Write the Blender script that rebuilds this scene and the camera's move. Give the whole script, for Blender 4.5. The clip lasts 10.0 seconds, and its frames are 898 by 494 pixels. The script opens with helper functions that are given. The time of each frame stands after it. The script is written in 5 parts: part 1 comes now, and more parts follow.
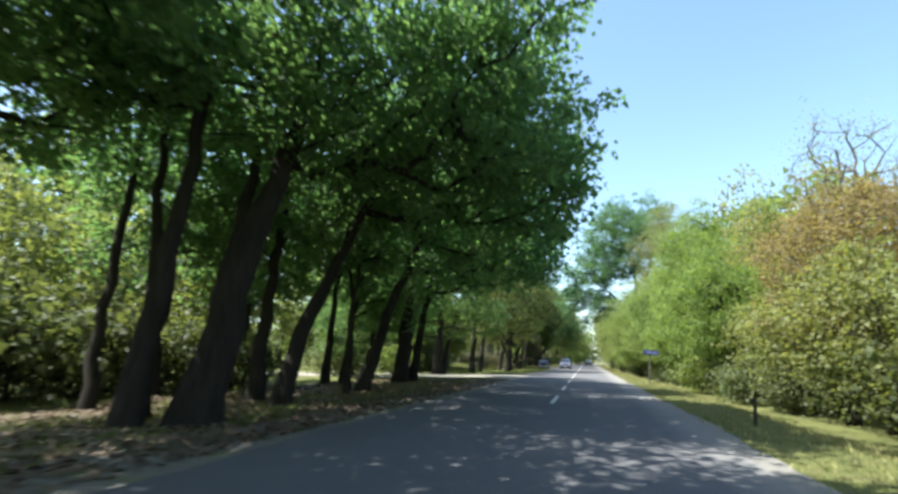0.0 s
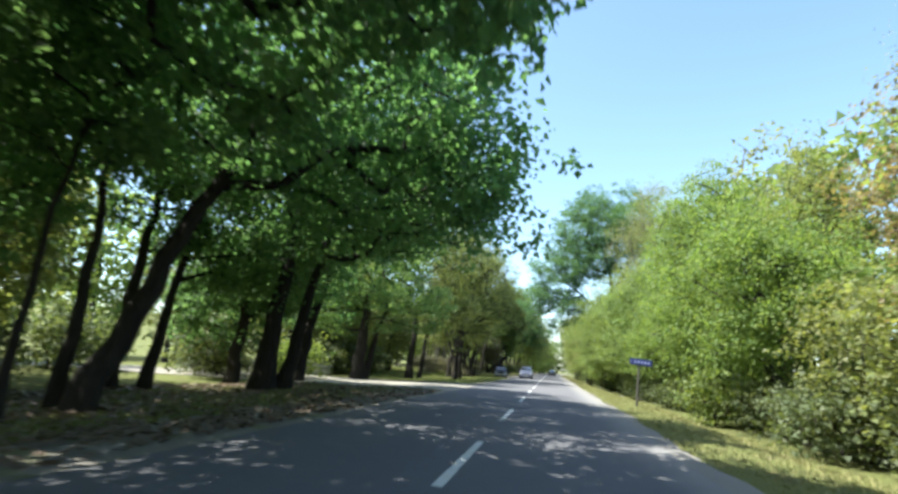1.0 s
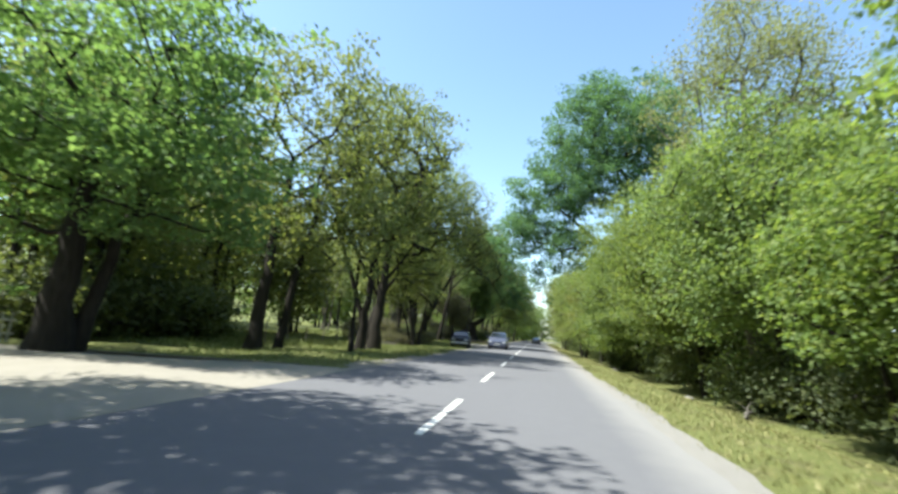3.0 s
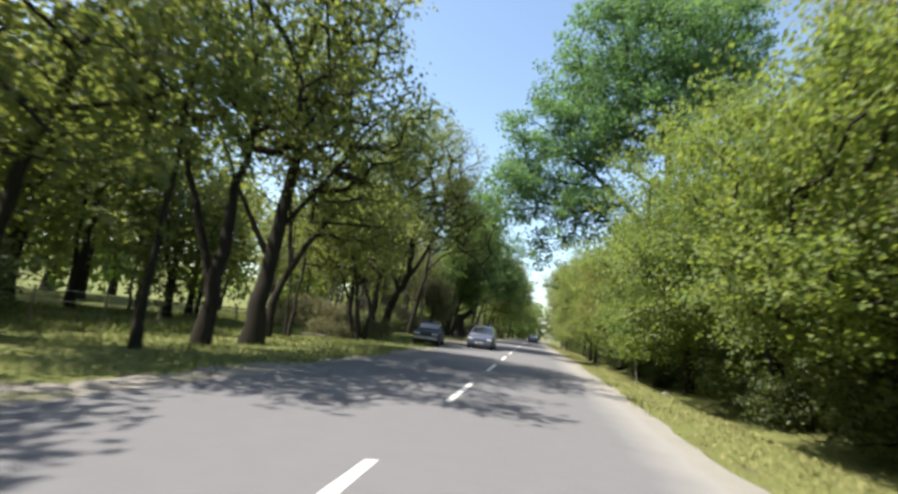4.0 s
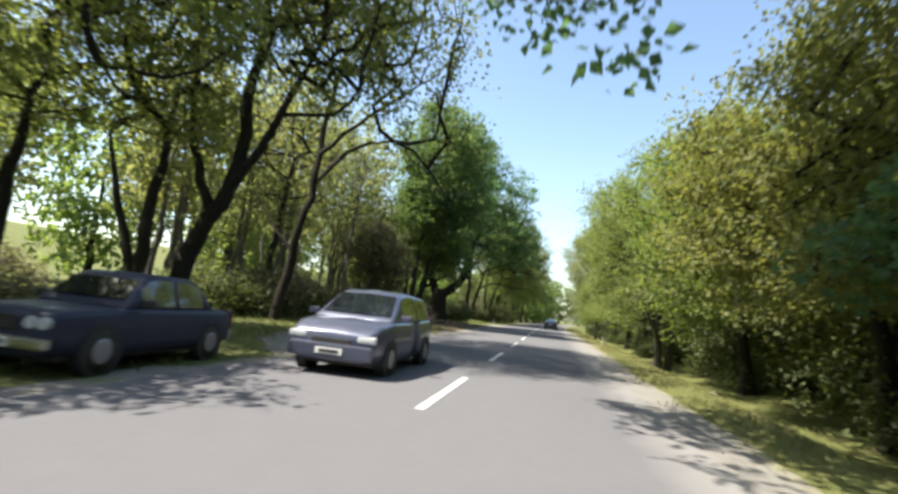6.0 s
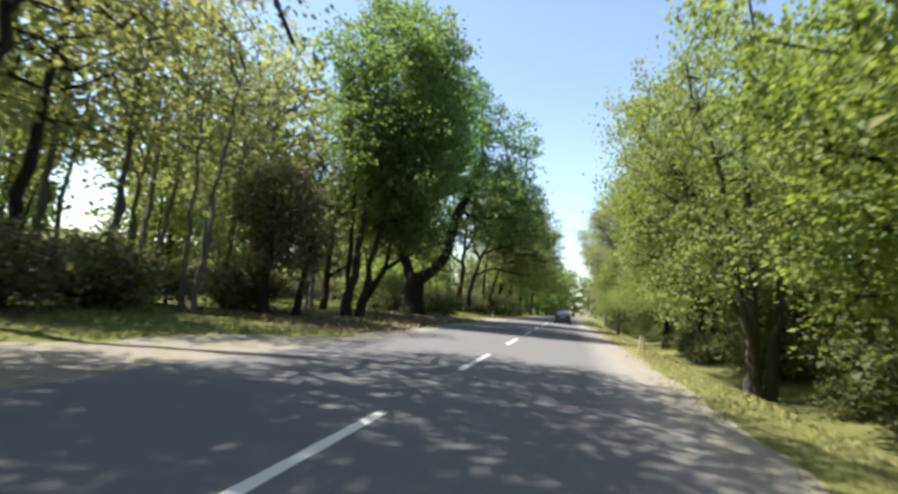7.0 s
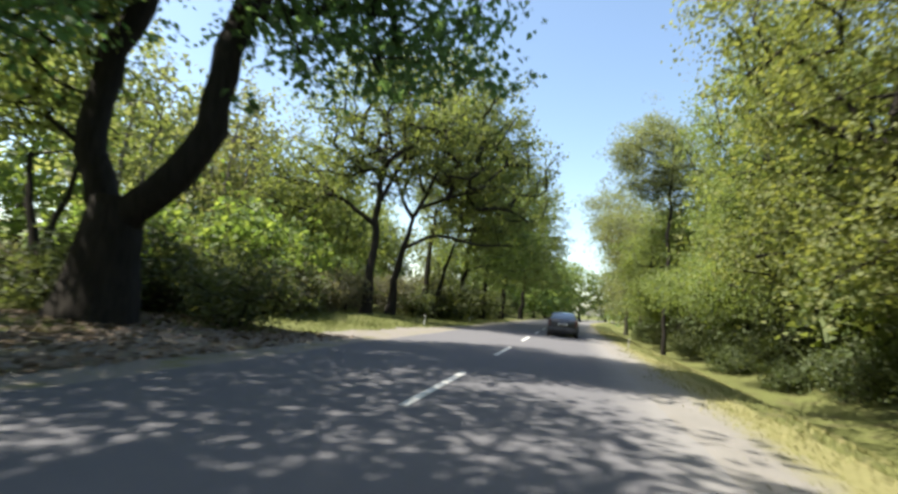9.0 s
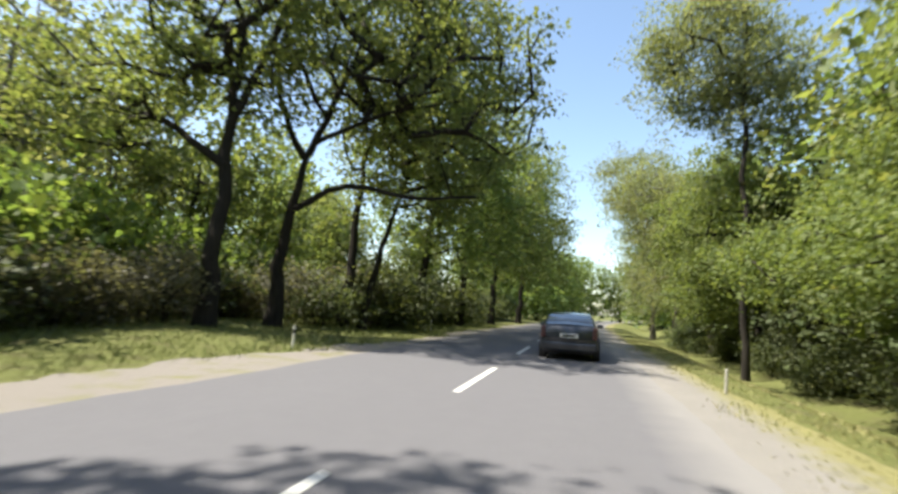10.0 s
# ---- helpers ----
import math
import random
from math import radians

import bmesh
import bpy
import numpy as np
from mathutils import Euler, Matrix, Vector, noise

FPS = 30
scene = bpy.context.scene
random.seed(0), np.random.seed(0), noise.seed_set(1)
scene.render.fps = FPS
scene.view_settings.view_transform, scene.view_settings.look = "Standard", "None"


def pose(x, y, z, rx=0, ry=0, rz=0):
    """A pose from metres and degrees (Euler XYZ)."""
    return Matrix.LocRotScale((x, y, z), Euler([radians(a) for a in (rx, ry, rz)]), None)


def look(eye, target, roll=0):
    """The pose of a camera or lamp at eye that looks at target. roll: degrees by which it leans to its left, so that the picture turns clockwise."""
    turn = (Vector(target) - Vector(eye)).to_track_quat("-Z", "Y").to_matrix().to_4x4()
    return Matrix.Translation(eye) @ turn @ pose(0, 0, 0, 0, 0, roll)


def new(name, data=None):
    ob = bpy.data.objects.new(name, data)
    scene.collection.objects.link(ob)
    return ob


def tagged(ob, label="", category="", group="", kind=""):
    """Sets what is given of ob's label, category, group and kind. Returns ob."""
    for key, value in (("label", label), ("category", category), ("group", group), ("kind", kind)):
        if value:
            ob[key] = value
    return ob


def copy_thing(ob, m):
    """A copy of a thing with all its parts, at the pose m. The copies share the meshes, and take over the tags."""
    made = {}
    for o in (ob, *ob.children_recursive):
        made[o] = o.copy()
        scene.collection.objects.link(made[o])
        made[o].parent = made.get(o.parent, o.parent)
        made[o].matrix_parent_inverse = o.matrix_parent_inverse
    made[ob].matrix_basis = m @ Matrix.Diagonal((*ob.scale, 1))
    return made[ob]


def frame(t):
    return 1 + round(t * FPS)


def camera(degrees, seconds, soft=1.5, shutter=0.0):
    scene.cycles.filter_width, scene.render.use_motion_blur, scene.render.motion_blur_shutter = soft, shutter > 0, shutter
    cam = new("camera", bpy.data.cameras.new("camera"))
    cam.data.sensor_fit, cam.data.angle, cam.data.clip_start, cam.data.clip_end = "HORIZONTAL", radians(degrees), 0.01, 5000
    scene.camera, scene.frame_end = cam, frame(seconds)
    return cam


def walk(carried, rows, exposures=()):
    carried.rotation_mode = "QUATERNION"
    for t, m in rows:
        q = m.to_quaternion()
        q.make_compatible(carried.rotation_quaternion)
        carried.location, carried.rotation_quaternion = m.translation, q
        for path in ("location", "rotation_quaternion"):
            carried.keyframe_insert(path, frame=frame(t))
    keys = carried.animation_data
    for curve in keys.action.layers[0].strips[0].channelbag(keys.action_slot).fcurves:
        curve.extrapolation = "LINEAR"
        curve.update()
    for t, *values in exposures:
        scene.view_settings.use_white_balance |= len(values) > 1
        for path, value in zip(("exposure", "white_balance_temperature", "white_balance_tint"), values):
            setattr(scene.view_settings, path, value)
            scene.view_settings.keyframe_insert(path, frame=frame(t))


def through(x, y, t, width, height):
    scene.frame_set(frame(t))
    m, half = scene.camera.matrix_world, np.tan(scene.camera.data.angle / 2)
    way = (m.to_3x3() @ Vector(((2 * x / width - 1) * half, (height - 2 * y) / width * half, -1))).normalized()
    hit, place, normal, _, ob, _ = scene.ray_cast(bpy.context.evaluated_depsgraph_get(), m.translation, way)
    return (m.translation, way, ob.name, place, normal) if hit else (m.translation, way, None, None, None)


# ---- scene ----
cam = camera(82.0, 10.0, soft=2.9, shutter=0.25)
EXPOSURES = [(0.0, 1.5, 6250, 2), (0.5, 1.6, 6230, 2), (1.5, 1.52, 6200, 1), (2.0, 1.43, 6100, -1), (2.7, 1.38, 6100, -1), (3.8, 1.2, 6750, 6), (5.5, 1.3, 6800, 6), (7.5, 1.3, 6850, 6), (8.0, 1.12, 6750, 6), (8.5, 1.2, 6750, 6), (9.0, 1.2, 6750, 6), (9.5, 1.36, 6950, 6), (10.0, 1.2, 6800, 6)]
PATH = [
    (0, (1.135, -25.656, 1.406), (0.634, -23.766, 1.824), 1.2),
    (0.5, (1.079, -19.805, 1.449), (0.626, -17.905, 1.882), 2.2),
    (1, (1.194, -14.099, 1.35), (0.797, -12.188, 1.789), 3.9),
    (1.5, (1.234, -8.446, 1.346), (0.892, -6.522, 1.77), 4.8),
    (2, (1.276, -2.614, 1.304), (0.935, -0.676, 1.66), 4.2),
    (2.5, (1.466, 3.46, 1.348), (1.118, 5.401, 1.684), 4.3),
    (2.7, (1.438, 5.652, 1.329), (1.089, 7.594, 1.659), 4.4),
    (3.8, (1.289, 20.191, 1.346), (0.94, 22.138, 1.646), 6.6),
    (4, (1.313, 22.861, 1.303), (0.964, 24.807, 1.603), 7.0),
    (4.5, (1.457, 29.465, 1.398), (1.103, 31.412, 1.685), 6.6),
    (4.8, (1.399, 33.317, 1.37), (1.05, 35.265, 1.661), 6.9),
    (5, (1.378, 35.634, 1.354), (1.039, 37.587, 1.622), 6.5),
    (5.5, (1.604, 42.548, 1.414), (1.241, 44.496, 1.689), 7.8),
    (5.7, (1.58, 45.15, 1.406), (1.203, 47.097, 1.668), 7.2),
    (6.8, (1.83, 59.46, 1.31), (1.373, 61.396, 1.51), 4.7),
    (7, (1.92, 61.95, 1.325), (1.46, 63.885, 1.532), 5.2),
    (7.5, (2.045, 68.86, 1.335), (1.571, 70.792, 1.538), 4.8),
    (8, (1.956, 75.71, 1.254), (1.479, 77.642, 1.456), 4.3),
    (8.5, (2.042, 82.662, 1.367), (1.557, 84.591, 1.575), 4.2),
    (9, (1.948, 89.571, 1.34), (1.472, 91.502, 1.554), 5.2),
    (9.5, (1.832, 96.658, 1.326), (1.356, 98.586, 1.565), 5.8),
    (10, (1.839, 103.864, 1.332), (1.336, 105.786, 1.562), 3.4),
]
walk(cam, [(t, look(eye, target, roll)) for t, eye, target, roll in PATH], EXPOSURES)

# ---------------------------------------------------------------- light
SUN_TO = Vector((-1.0, -0.36, 1.62)).normalized()   # towards the sun: high, beyond the oncoming lane and a little behind
world = bpy.data.worlds.new("sky")
scene.world = world
world.use_nodes = True
wn = world.node_tree
sky = wn.nodes.new("ShaderNodeTexSky")
sky.sky_type, sky.sun_disc = "NISHITA", False
sky.sun_elevation = math.asin(SUN_TO.z)
sky.sun_rotation = math.atan2(SUN_TO.x, SUN_TO.y)
sky.air_density, sky.dust_density, sky.ozone_density = 1.0, 1.1, 1.0
wn.links.new(sky.outputs[0], wn.nodes["Background"].inputs[0])
wn.nodes["Background"].inputs[1].default_value = 0.138
sun_data = bpy.data.lights.new("sun", "SUN")
sun_data.energy, sun_data.angle, sun_data.color = 5.0, radians(0.55), (1.0, 0.955, 0.88)
sun = new("sun", sun_data)
sun.rotation_mode = "QUATERNION"
sun.rotation_quaternion = SUN_TO.to_track_quat("Z", "Y")

# ---------------------------------------------------------------- materials


class Nodes:
    """A material and short calls that add nodes to it."""

    def __init__(self, name):
        self.mat = bpy.data.materials.new(name)
        self.mat.use_nodes = True
        self.t = self.mat.node_tree
        self.bsdf = self.t.nodes["Principled BSDF"]

    def node(self, kind, **inputs):
        n = self.t.nodes.new(kind)
        for key, value in inputs.items():
            self.put(n.inputs[key.replace("_", " ")], value)
        return n

    def put(self, socket, value):
        if hasattr(value, "is_linked"):
            self.t.links.new(value, socket)
        else:
            socket.default_value = value

    def noise(self, scale, detail=4.0, stretch=(1, 1, 1), rough=0.55):
        pos = self.node("ShaderNodeNewGeometry").outputs["Position"]
        mp = self.node("ShaderNodeMapping", Vector=pos, Scale=stretch)
        return self.node("ShaderNodeTexNoise", Vector=mp.outputs[0], Scale=scale, Detail=detail, Roughness=rough).outputs["Fac"]

    def ramp(self, fac, *stops):
        r = self.node("ShaderNodeValToRGB", Fac=fac)
        e = r.color_ramp.elements
        while len(e) < len(stops):
            e.new(0.5)
        for el, (p, c) in zip(e, stops):
            el.position, el.color = p, (*c, 1) if len(c) == 3 else c
        return r.outputs[0]

    def mix(self, fac, a, b, blend="MIX"):
        m = self.node("ShaderNodeMix")
        m.data_type, m.blend_type = "RGBA", blend
        for s, v in ((m.inputs[0], fac), (m.inputs[6], a), (m.inputs[7], b)):
            self.put(s, (*v, 1) if isinstance(v, tuple) and len(v) == 3 else v)
        return m.outputs[2]

    def math(self, op, a, b=0.0):
        m = self.node("ShaderNodeMath")
        m.operation = op
        self.put(m.inputs[0], a), self.put(m.inputs[1], b)
        return m.outputs[0]

    def bump(self, fac, strength=0.5, distance=0.02):
        b = self.node("ShaderNodeBump", Height=fac, Strength=strength, Distance=distance)
        self.t.links.new(b.outputs[0], self.bsdf.inputs["Normal"])

    def set(self, color=None, rough=0.8, metal=0.0, spec=0.3):
        if color is not None:
            self.put(self.bsdf.inputs["Base Color"], (*color, 1) if isinstance(color, tuple) and len(color) == 3 else color)
        self.put(self.bsdf.inputs["Roughness"], rough)
        self.bsdf.inputs["Metallic"].default_value = metal
        self.bsdf.inputs["Specular IOR Level"].default_value = spec
        return self.mat


def leaf_material(name, a, b, c, through=0.4, shine=(2.0, 1.95, 0.8)):
    """Leaves: three greens mixed leaf by leaf and tree by tree, with light passing through the blade."""
    n = Nodes(name)
    isl = n.node("ShaderNodeNewGeometry").outputs["Random Per Island"]
    a, b, c = (tuple(v * 1.25 for v in k) for k in (a, b, c))
    tone = n.ramp(isl, (0.0, a), (0.5, b), (1.0, c))
    big = n.noise(0.35, 2.0)
    tone = n.mix(n.math("MULTIPLY", big, 0.75), tone, tuple(v * 0.62 for v in b), "MIX")
    rnd = n.node("ShaderNodeObjectInfo").outputs["Random"]
    hsv = n.node("ShaderNodeHueSaturation", Color=tone, Saturation=0.77)
    n.put(hsv.inputs["Value"], n.math("ADD", n.math("MULTIPLY", rnd, 0.24), 0.9))
    n.put(hsv.inputs["Hue"], n.math("ADD", n.math("MULTIPLY", rnd, 0.02), 0.49))
    n.set(hsv.outputs[0], rough=0.55, spec=0.25)
    tr = n.node("ShaderNodeBsdfTranslucent")
    warm = n.mix(0.8, hsv.outputs[0], n.mix(1.0, hsv.outputs[0], shine, "MULTIPLY"))
    n.put(tr.inputs[0], warm)
    ms = n.node("ShaderNodeMixShader", Fac=through)
    n.t.links.new(n.bsdf.outputs[0], ms.inputs[1])
    n.t.links.new(tr.outputs[0], ms.inputs[2])
    n.t.links.new(ms.outputs[0], n.t.nodes["Material Output"].inputs[0])
    return n.mat


def bark_material(name, dark, pale):
    n = Nodes(name)
    f = n.noise(9.0, 6.0, (1, 1, 0.16))
    g = n.noise(1.3, 3.0)
    col = n.mix(n.math("MULTIPLY", g, 0.9), n.ramp(f, (0.3, dark), (0.72, pale)), tuple(v * 0.55 for v in pale))
    n.bump(f, 0.9, 0.03)
    return n.set(col, 0.92, spec=0.15)


def paint(name, color, rough=0.35, metal=0.0, spec=0.5, dirt=0.25, coat=0.0):
    n = Nodes(name)
    d = n.noise(3.0, 5.0)
    n.bsdf.inputs["Coat Weight"].default_value = coat
    n.bsdf.inputs["Coat Roughness"].default_value = 0.08
    return n.set(n.mix(n.math("MULTIPLY", d, dirt), color, (0.22, 0.19, 0.15)), n.math("ADD", n.math("MULTIPLY", d, 0.2), rough), metal, spec)


DARK = leaf_material("leaf_dark_green", (0.052, 0.116, 0.04), (0.09, 0.172, 0.056), (0.145, 0.232, 0.066), 0.58, (1.55, 1.8, 0.9))
FRESH = leaf_material("leaf_fresh_green", (0.064, 0.124, 0.034), (0.105, 0.172, 0.046), (0.16, 0.218, 0.056), 0.52, (1.8, 1.9, 0.85))
GREEN = leaf_material("leaf_mid_green", (0.078, 0.130, 0.030), (0.124, 0.180, 0.040), (0.182, 0.218, 0.05), 0.5)
LIME = leaf_material("leaf_spring_green", (0.075, 0.136, 0.019), (0.121, 0.184, 0.025), (0.194, 0.228, 0.034), 0.5)
GOLD = leaf_material("leaf_young_bronze", (0.112, 0.146, 0.036), (0.162, 0.188, 0.046), (0.228, 0.226, 0.062), 0.48)
HONEY = leaf_material("leaf_yellow_green", (0.096, 0.15, 0.03), (0.142, 0.194, 0.04), (0.206, 0.234, 0.054), 0.48)
RUST = leaf_material("leaf_red_brown", (0.182, 0.122, 0.045), (0.228, 0.176, 0.06), (0.238, 0.21, 0.07), 0.5)
GREY = leaf_material("leaf_grey_green", (0.112, 0.139, 0.059), (0.165, 0.185, 0.082), (0.211, 0.218, 0.099), 0.5)
TEAL = leaf_material("leaf_blue_green", (0.034, 0.094, 0.043), (0.06, 0.134, 0.056), (0.096, 0.178, 0.07), 0.5)
OLIVE = leaf_material("leaf_olive", (0.079, 0.119, 0.029), (0.125, 0.158, 0.04), (0.178, 0.191, 0.053), 0.5)
# greens darkened so the leaf colour carries the shade of the ditch
BRAMBLE = leaf_material("leaf_bramble_shaded", (0.052, 0.078, 0.024), (0.082, 0.108, 0.035), (0.125, 0.142, 0.052), 0.4)
IVY = leaf_material("leaf_ivy_shadow", (0.075, 0.075, 0.052), (0.105, 0.10, 0.066), (0.14, 0.128, 0.085), 0.45)
BARK = bark_material("bark_dark", (0.016, 0.0136, 0.0117), (0.05, 0.043, 0.036))
BARK_GREY = bark_material("bark_grey_brown", (0.035, 0.031, 0.026), (0.10, 0.09, 0.076))
BARK_PALE = bark_material("bark_grey", (0.075, 0.066, 0.055), (0.20, 0.18, 0.155))


def asphalt():
    n = Nodes("worn_asphalt")
    fine, mid, big = n.noise(90.0, 3.0), n.noise(3.0, 5.0), n.noise(0.28, 3.0, (1.0, 0.35, 1))
    col = n.ramp(fine, (0.25, (0.092, 0.090, 0.098)), (0.75, (0.176, 0.172, 0.184)))
    col = n.mix(n.math("MULTIPLY", mid, 0.5), col, (0.178, 0.172, 0.180))
    col = n.mix(n.math("MULTIPLY", big, 0.55), col, (0.122, 0.118, 0.128))
    # dust that traffic sweeps to the outer edge of the near lane
    x = n.node("ShaderNodeSeparateXYZ", Vector=n.node("ShaderNodeNewGeometry").outputs["Position"]).outputs[0]
    edge = n.ramp(n.math("ADD", n.math("SUBTRACT", x, 2.6), n.math("MULTIPLY", n.noise(1.4, 5.0), 0.5)), (0.25, (0, 0, 0)), (0.95, (1, 1, 1)))
    col = n.mix(n.math("MULTIPLY", edge, 0.62), col, (0.27, 0.254, 0.24))
    n.bump(fine, 0.5, 0.006)
    return n.set(col, 0.9, spec=0.08)


def ground_material():
    n = Nodes("grass_and_soil")
    fine, mid, big = n.noise(38.0, 4.0), n.noise(1.6, 5.0), n.noise(0.22, 3.0)
    grass = n.ramp(fine, (0.25, (0.082, 0.10, 0.034)), (0.55, (0.155, 0.165, 0.058)), (0.8, (0.25, 0.23, 0.105)))
    soil = n.ramp(fine, (0.3, (0.075, 0.055, 0.036)), (0.75, (0.16, 0.125, 0.085)))
    f = n.ramp(mid, (0.5, (0, 0, 0)), (0.68, (1, 1, 1)))
    n.bump(fine, 0.9, 0.05)
    return n.set(n.mix(n.math("MULTIPLY", f, n.math("ADD", n.math("MULTIPLY", big, 0.8), 0.1)), grass, soil), 0.95, spec=0.1)


def gravel_material(name, a, b, verge=0.0):
    n = Nodes(name)
    fine, mid = n.noise(55.0, 4.0), n.noise(1.1, 5.0)
    col = n.mix(n.math("MULTIPLY", mid, 0.6), n.ramp(fine, (0.25, a), (0.75, b)), tuple(v * 0.85 for v in a))
    if verge:   # turf creeping in from the outer side
        x = n.node("ShaderNodeSeparateXYZ", Vector=n.node("ShaderNodeNewGeometry").outputs["Position"]).outputs[0]
        far = n.math("SUBTRACT", n.math("ABSOLUTE", x), verge)
        f = n.ramp(n.math("ADD", far, n.math("MULTIPLY", n.noise(4.0, 6.0), 0.7)), (0.25, (0, 0, 0)), (0.85, (1, 1, 1)))
        col = n.mix(f, col, n.ramp(fine, (0.25, (0.15, 0.145, 0.06)), (0.75, (0.27, 0.245, 0.115))))
    n.bump(fine, 0.8, 0.02)
    return n.set(col, 0.95, spec=0.15)


def apron_material():
    """Trodden earth with grit, worn paler in places and thinly grown over in others."""
    n = Nodes("trodden_roadside_earth")
    fine, mid, big = n.noise(60.0, 4.0), n.noise(1.3, 5.0), n.noise(0.3, 3.0)
    col = n.ramp(fine, (0.25, (0.155, 0.138, 0.124)), (0.75, (0.31, 0.283, 0.257)))
    col = n.mix(n.math("MULTIPLY", big, 0.6), col, (0.19, 0.168, 0.15))
    turf = n.ramp(fine, (0.25, (0.11, 0.12, 0.045)), (0.75, (0.24, 0.225, 0.10)))
    col = n.mix(n.ramp(mid, (0.52, (0, 0, 0)), (0.66, (0.75, 0.75, 0.75))), col, turf)
    n.bump(fine, 0.8, 0.02)
    return n.set(col, 0.95, spec=0.12)


def grass_blade_material(name, dry, mid, lush):
    n = Nodes(name)
    isl = n.node("ShaderNodeNewGeometry").outputs["Random Per Island"]
    col = n.ramp(isl, (0.0, lush), (0.5, mid), (1.0, dry))
    col = n.mix(n.math("MULTIPLY", n.noise(0.5, 4.0), 0.4), col, (0.15, 0.165, 0.05))
    return n.set(col, 0.7, spec=0.2)


ASPHALT, GROUND = asphalt(), ground_material()
BLADES = grass_blade_material("dry_grass_blades", (0.35, 0.305, 0.16), (0.235, 0.225, 0.085), (0.14, 0.15, 0.048))
LUSH = grass_blade_material("lush_grass_blades", (0.29, 0.285, 0.12), (0.185, 0.215, 0.062), (0.105, 0.145, 0.04))
GRAVEL = gravel_material("pale_roadside_gravel", (0.195, 0.18, 0.165), (0.325, 0.303, 0.28), 4.15)
APRON = apron_material()
TRACK = gravel_material("pale_track_dust", (0.24, 0.215, 0.18), (0.40, 0.36, 0.31))
LANE = paint("worn_white_road_paint", (0.74, 0.73, 0.70), 0.7, spec=0.3, dirt=0.5)
CAR_DARK = paint("dark_blue_grey_car_paint", (0.013, 0.017, 0.028), 0.25, 0.1, 0.5, 0.12, 0.6)
CAR_NAVY = paint("faded_navy_car_paint", (0.012, 0.018, 0.050), 0.42, 0.0, 0.4, 0.12, 0.1)
CAR_SILVER = paint("silver_blue_car_paint", (0.085, 0.095, 0.15), 0.28, 0.4, 0.5, 0.12, 0.7)
TRIM = paint("black_plastic_trim", (0.018, 0.018, 0.02), 0.5, dirt=0.15)
RUBBER = paint("tyre_rubber", (0.022, 0.022, 0.022), 0.85, spec=0.2, dirt=0.4)
ALLOY = paint("wheel_alloy", (0.45, 0.45, 0.47), 0.35, 0.9, dirt=0.3)
CHROME = paint("dulled_chrome", (0.62, 0.62, 0.64), 0.2, 1.0, dirt=0.2)
RED_LAMP = paint("dull_red_lamp_glass", (0.10, 0.035, 0.035), 0.2, dirt=0.15)
CLEAR_LAMP = paint("clear_lamp_lens", (0.55, 0.56, 0.58), 0.12, spec=0.7, dirt=0.05)
PLATE = paint("white_plate", (0.72, 0.72, 0.70), 0.5, dirt=0.1)
SIGN_BLUE = paint("blue_sign_enamel", (0.007, 0.014, 0.115), 0.35, dirt=0.06)
SIGN_WHITE = paint("pale_sign_film", (0.24, 0.27, 0.50), 0.5, dirt=0.05)
STEEL = paint("grey_galvanised_steel", (0.28, 0.28, 0.28), 0.5, 0.7, dirt=0.4)
POST_DARK = paint("dark_weathered_post_paint", (0.026, 0.028, 0.025), 0.7, dirt=0.4)
STONE = gravel_material("grey_field_stone", (0.16, 0.15, 0.135), (0.36, 0.34, 0.31))
WOOD = bark_material("weathered_wood", (0.12, 0.10, 0.08), (0.30, 0.27, 0.22))
PALE_WOOD = bark_material("pale_fence_wood", (0.30, 0.28, 0.24), (0.55, 0.53, 0.48))
LITTER = leaf_material("dead_leaf_brown", (0.09, 0.06, 0.035), (0.15, 0.10, 0.06), (0.22, 0.16, 0.10), 0.1)
WHITE_POST = paint("white_marker_paint", (0.70, 0.70, 0.66), 0.6, dirt=0.3)


def glass(name):
    n = Nodes(name)
    n.bsdf.inputs["Coat Weight"].default_value = 1.0
    n.bsdf.inputs["Coat Roughness"].default_value = 0.02
    return n.set((0.012, 0.015, 0.018), 0.06, spec=0.8)


GLASS = glass("tinted_car_glass")

# ---------------------------------------------------------------- mesh helpers


def mesh_of(name, verts, faces, material, smooth=False):
    """A mesh from an array of corners and an array of equal-sided faces (or a list of face lists)."""
    me = bpy.data.meshes.new(name)
    if isinstance(faces, np.ndarray):
        v, f = np.asarray(verts, np.float32), np.asarray(faces, np.int32)
        me.vertices.add(len(v)), me.loops.add(f.size), me.polygons.add(len(f))
        me.vertices.foreach_set("co", v.ravel())
        me.loops.foreach_set("vertex_index", f.ravel())
        me.polygons.foreach_set("loop_start", np.arange(0, f.size, f.shape[1], dtype=np.int32))
        me.update(calc_edges=True)
    else:
        me.from_pydata([tuple(p) for p in verts], [], faces)
        me.update()
    me.materials.append(material)
    me.polygons.foreach_set("use_smooth", np.full(len(me.polygons), smooth, bool))
    return me


def child(name, me, parent, label=""):
    ob = new(name, me)
    ob.parent = parent
    return tagged(ob, label=label)


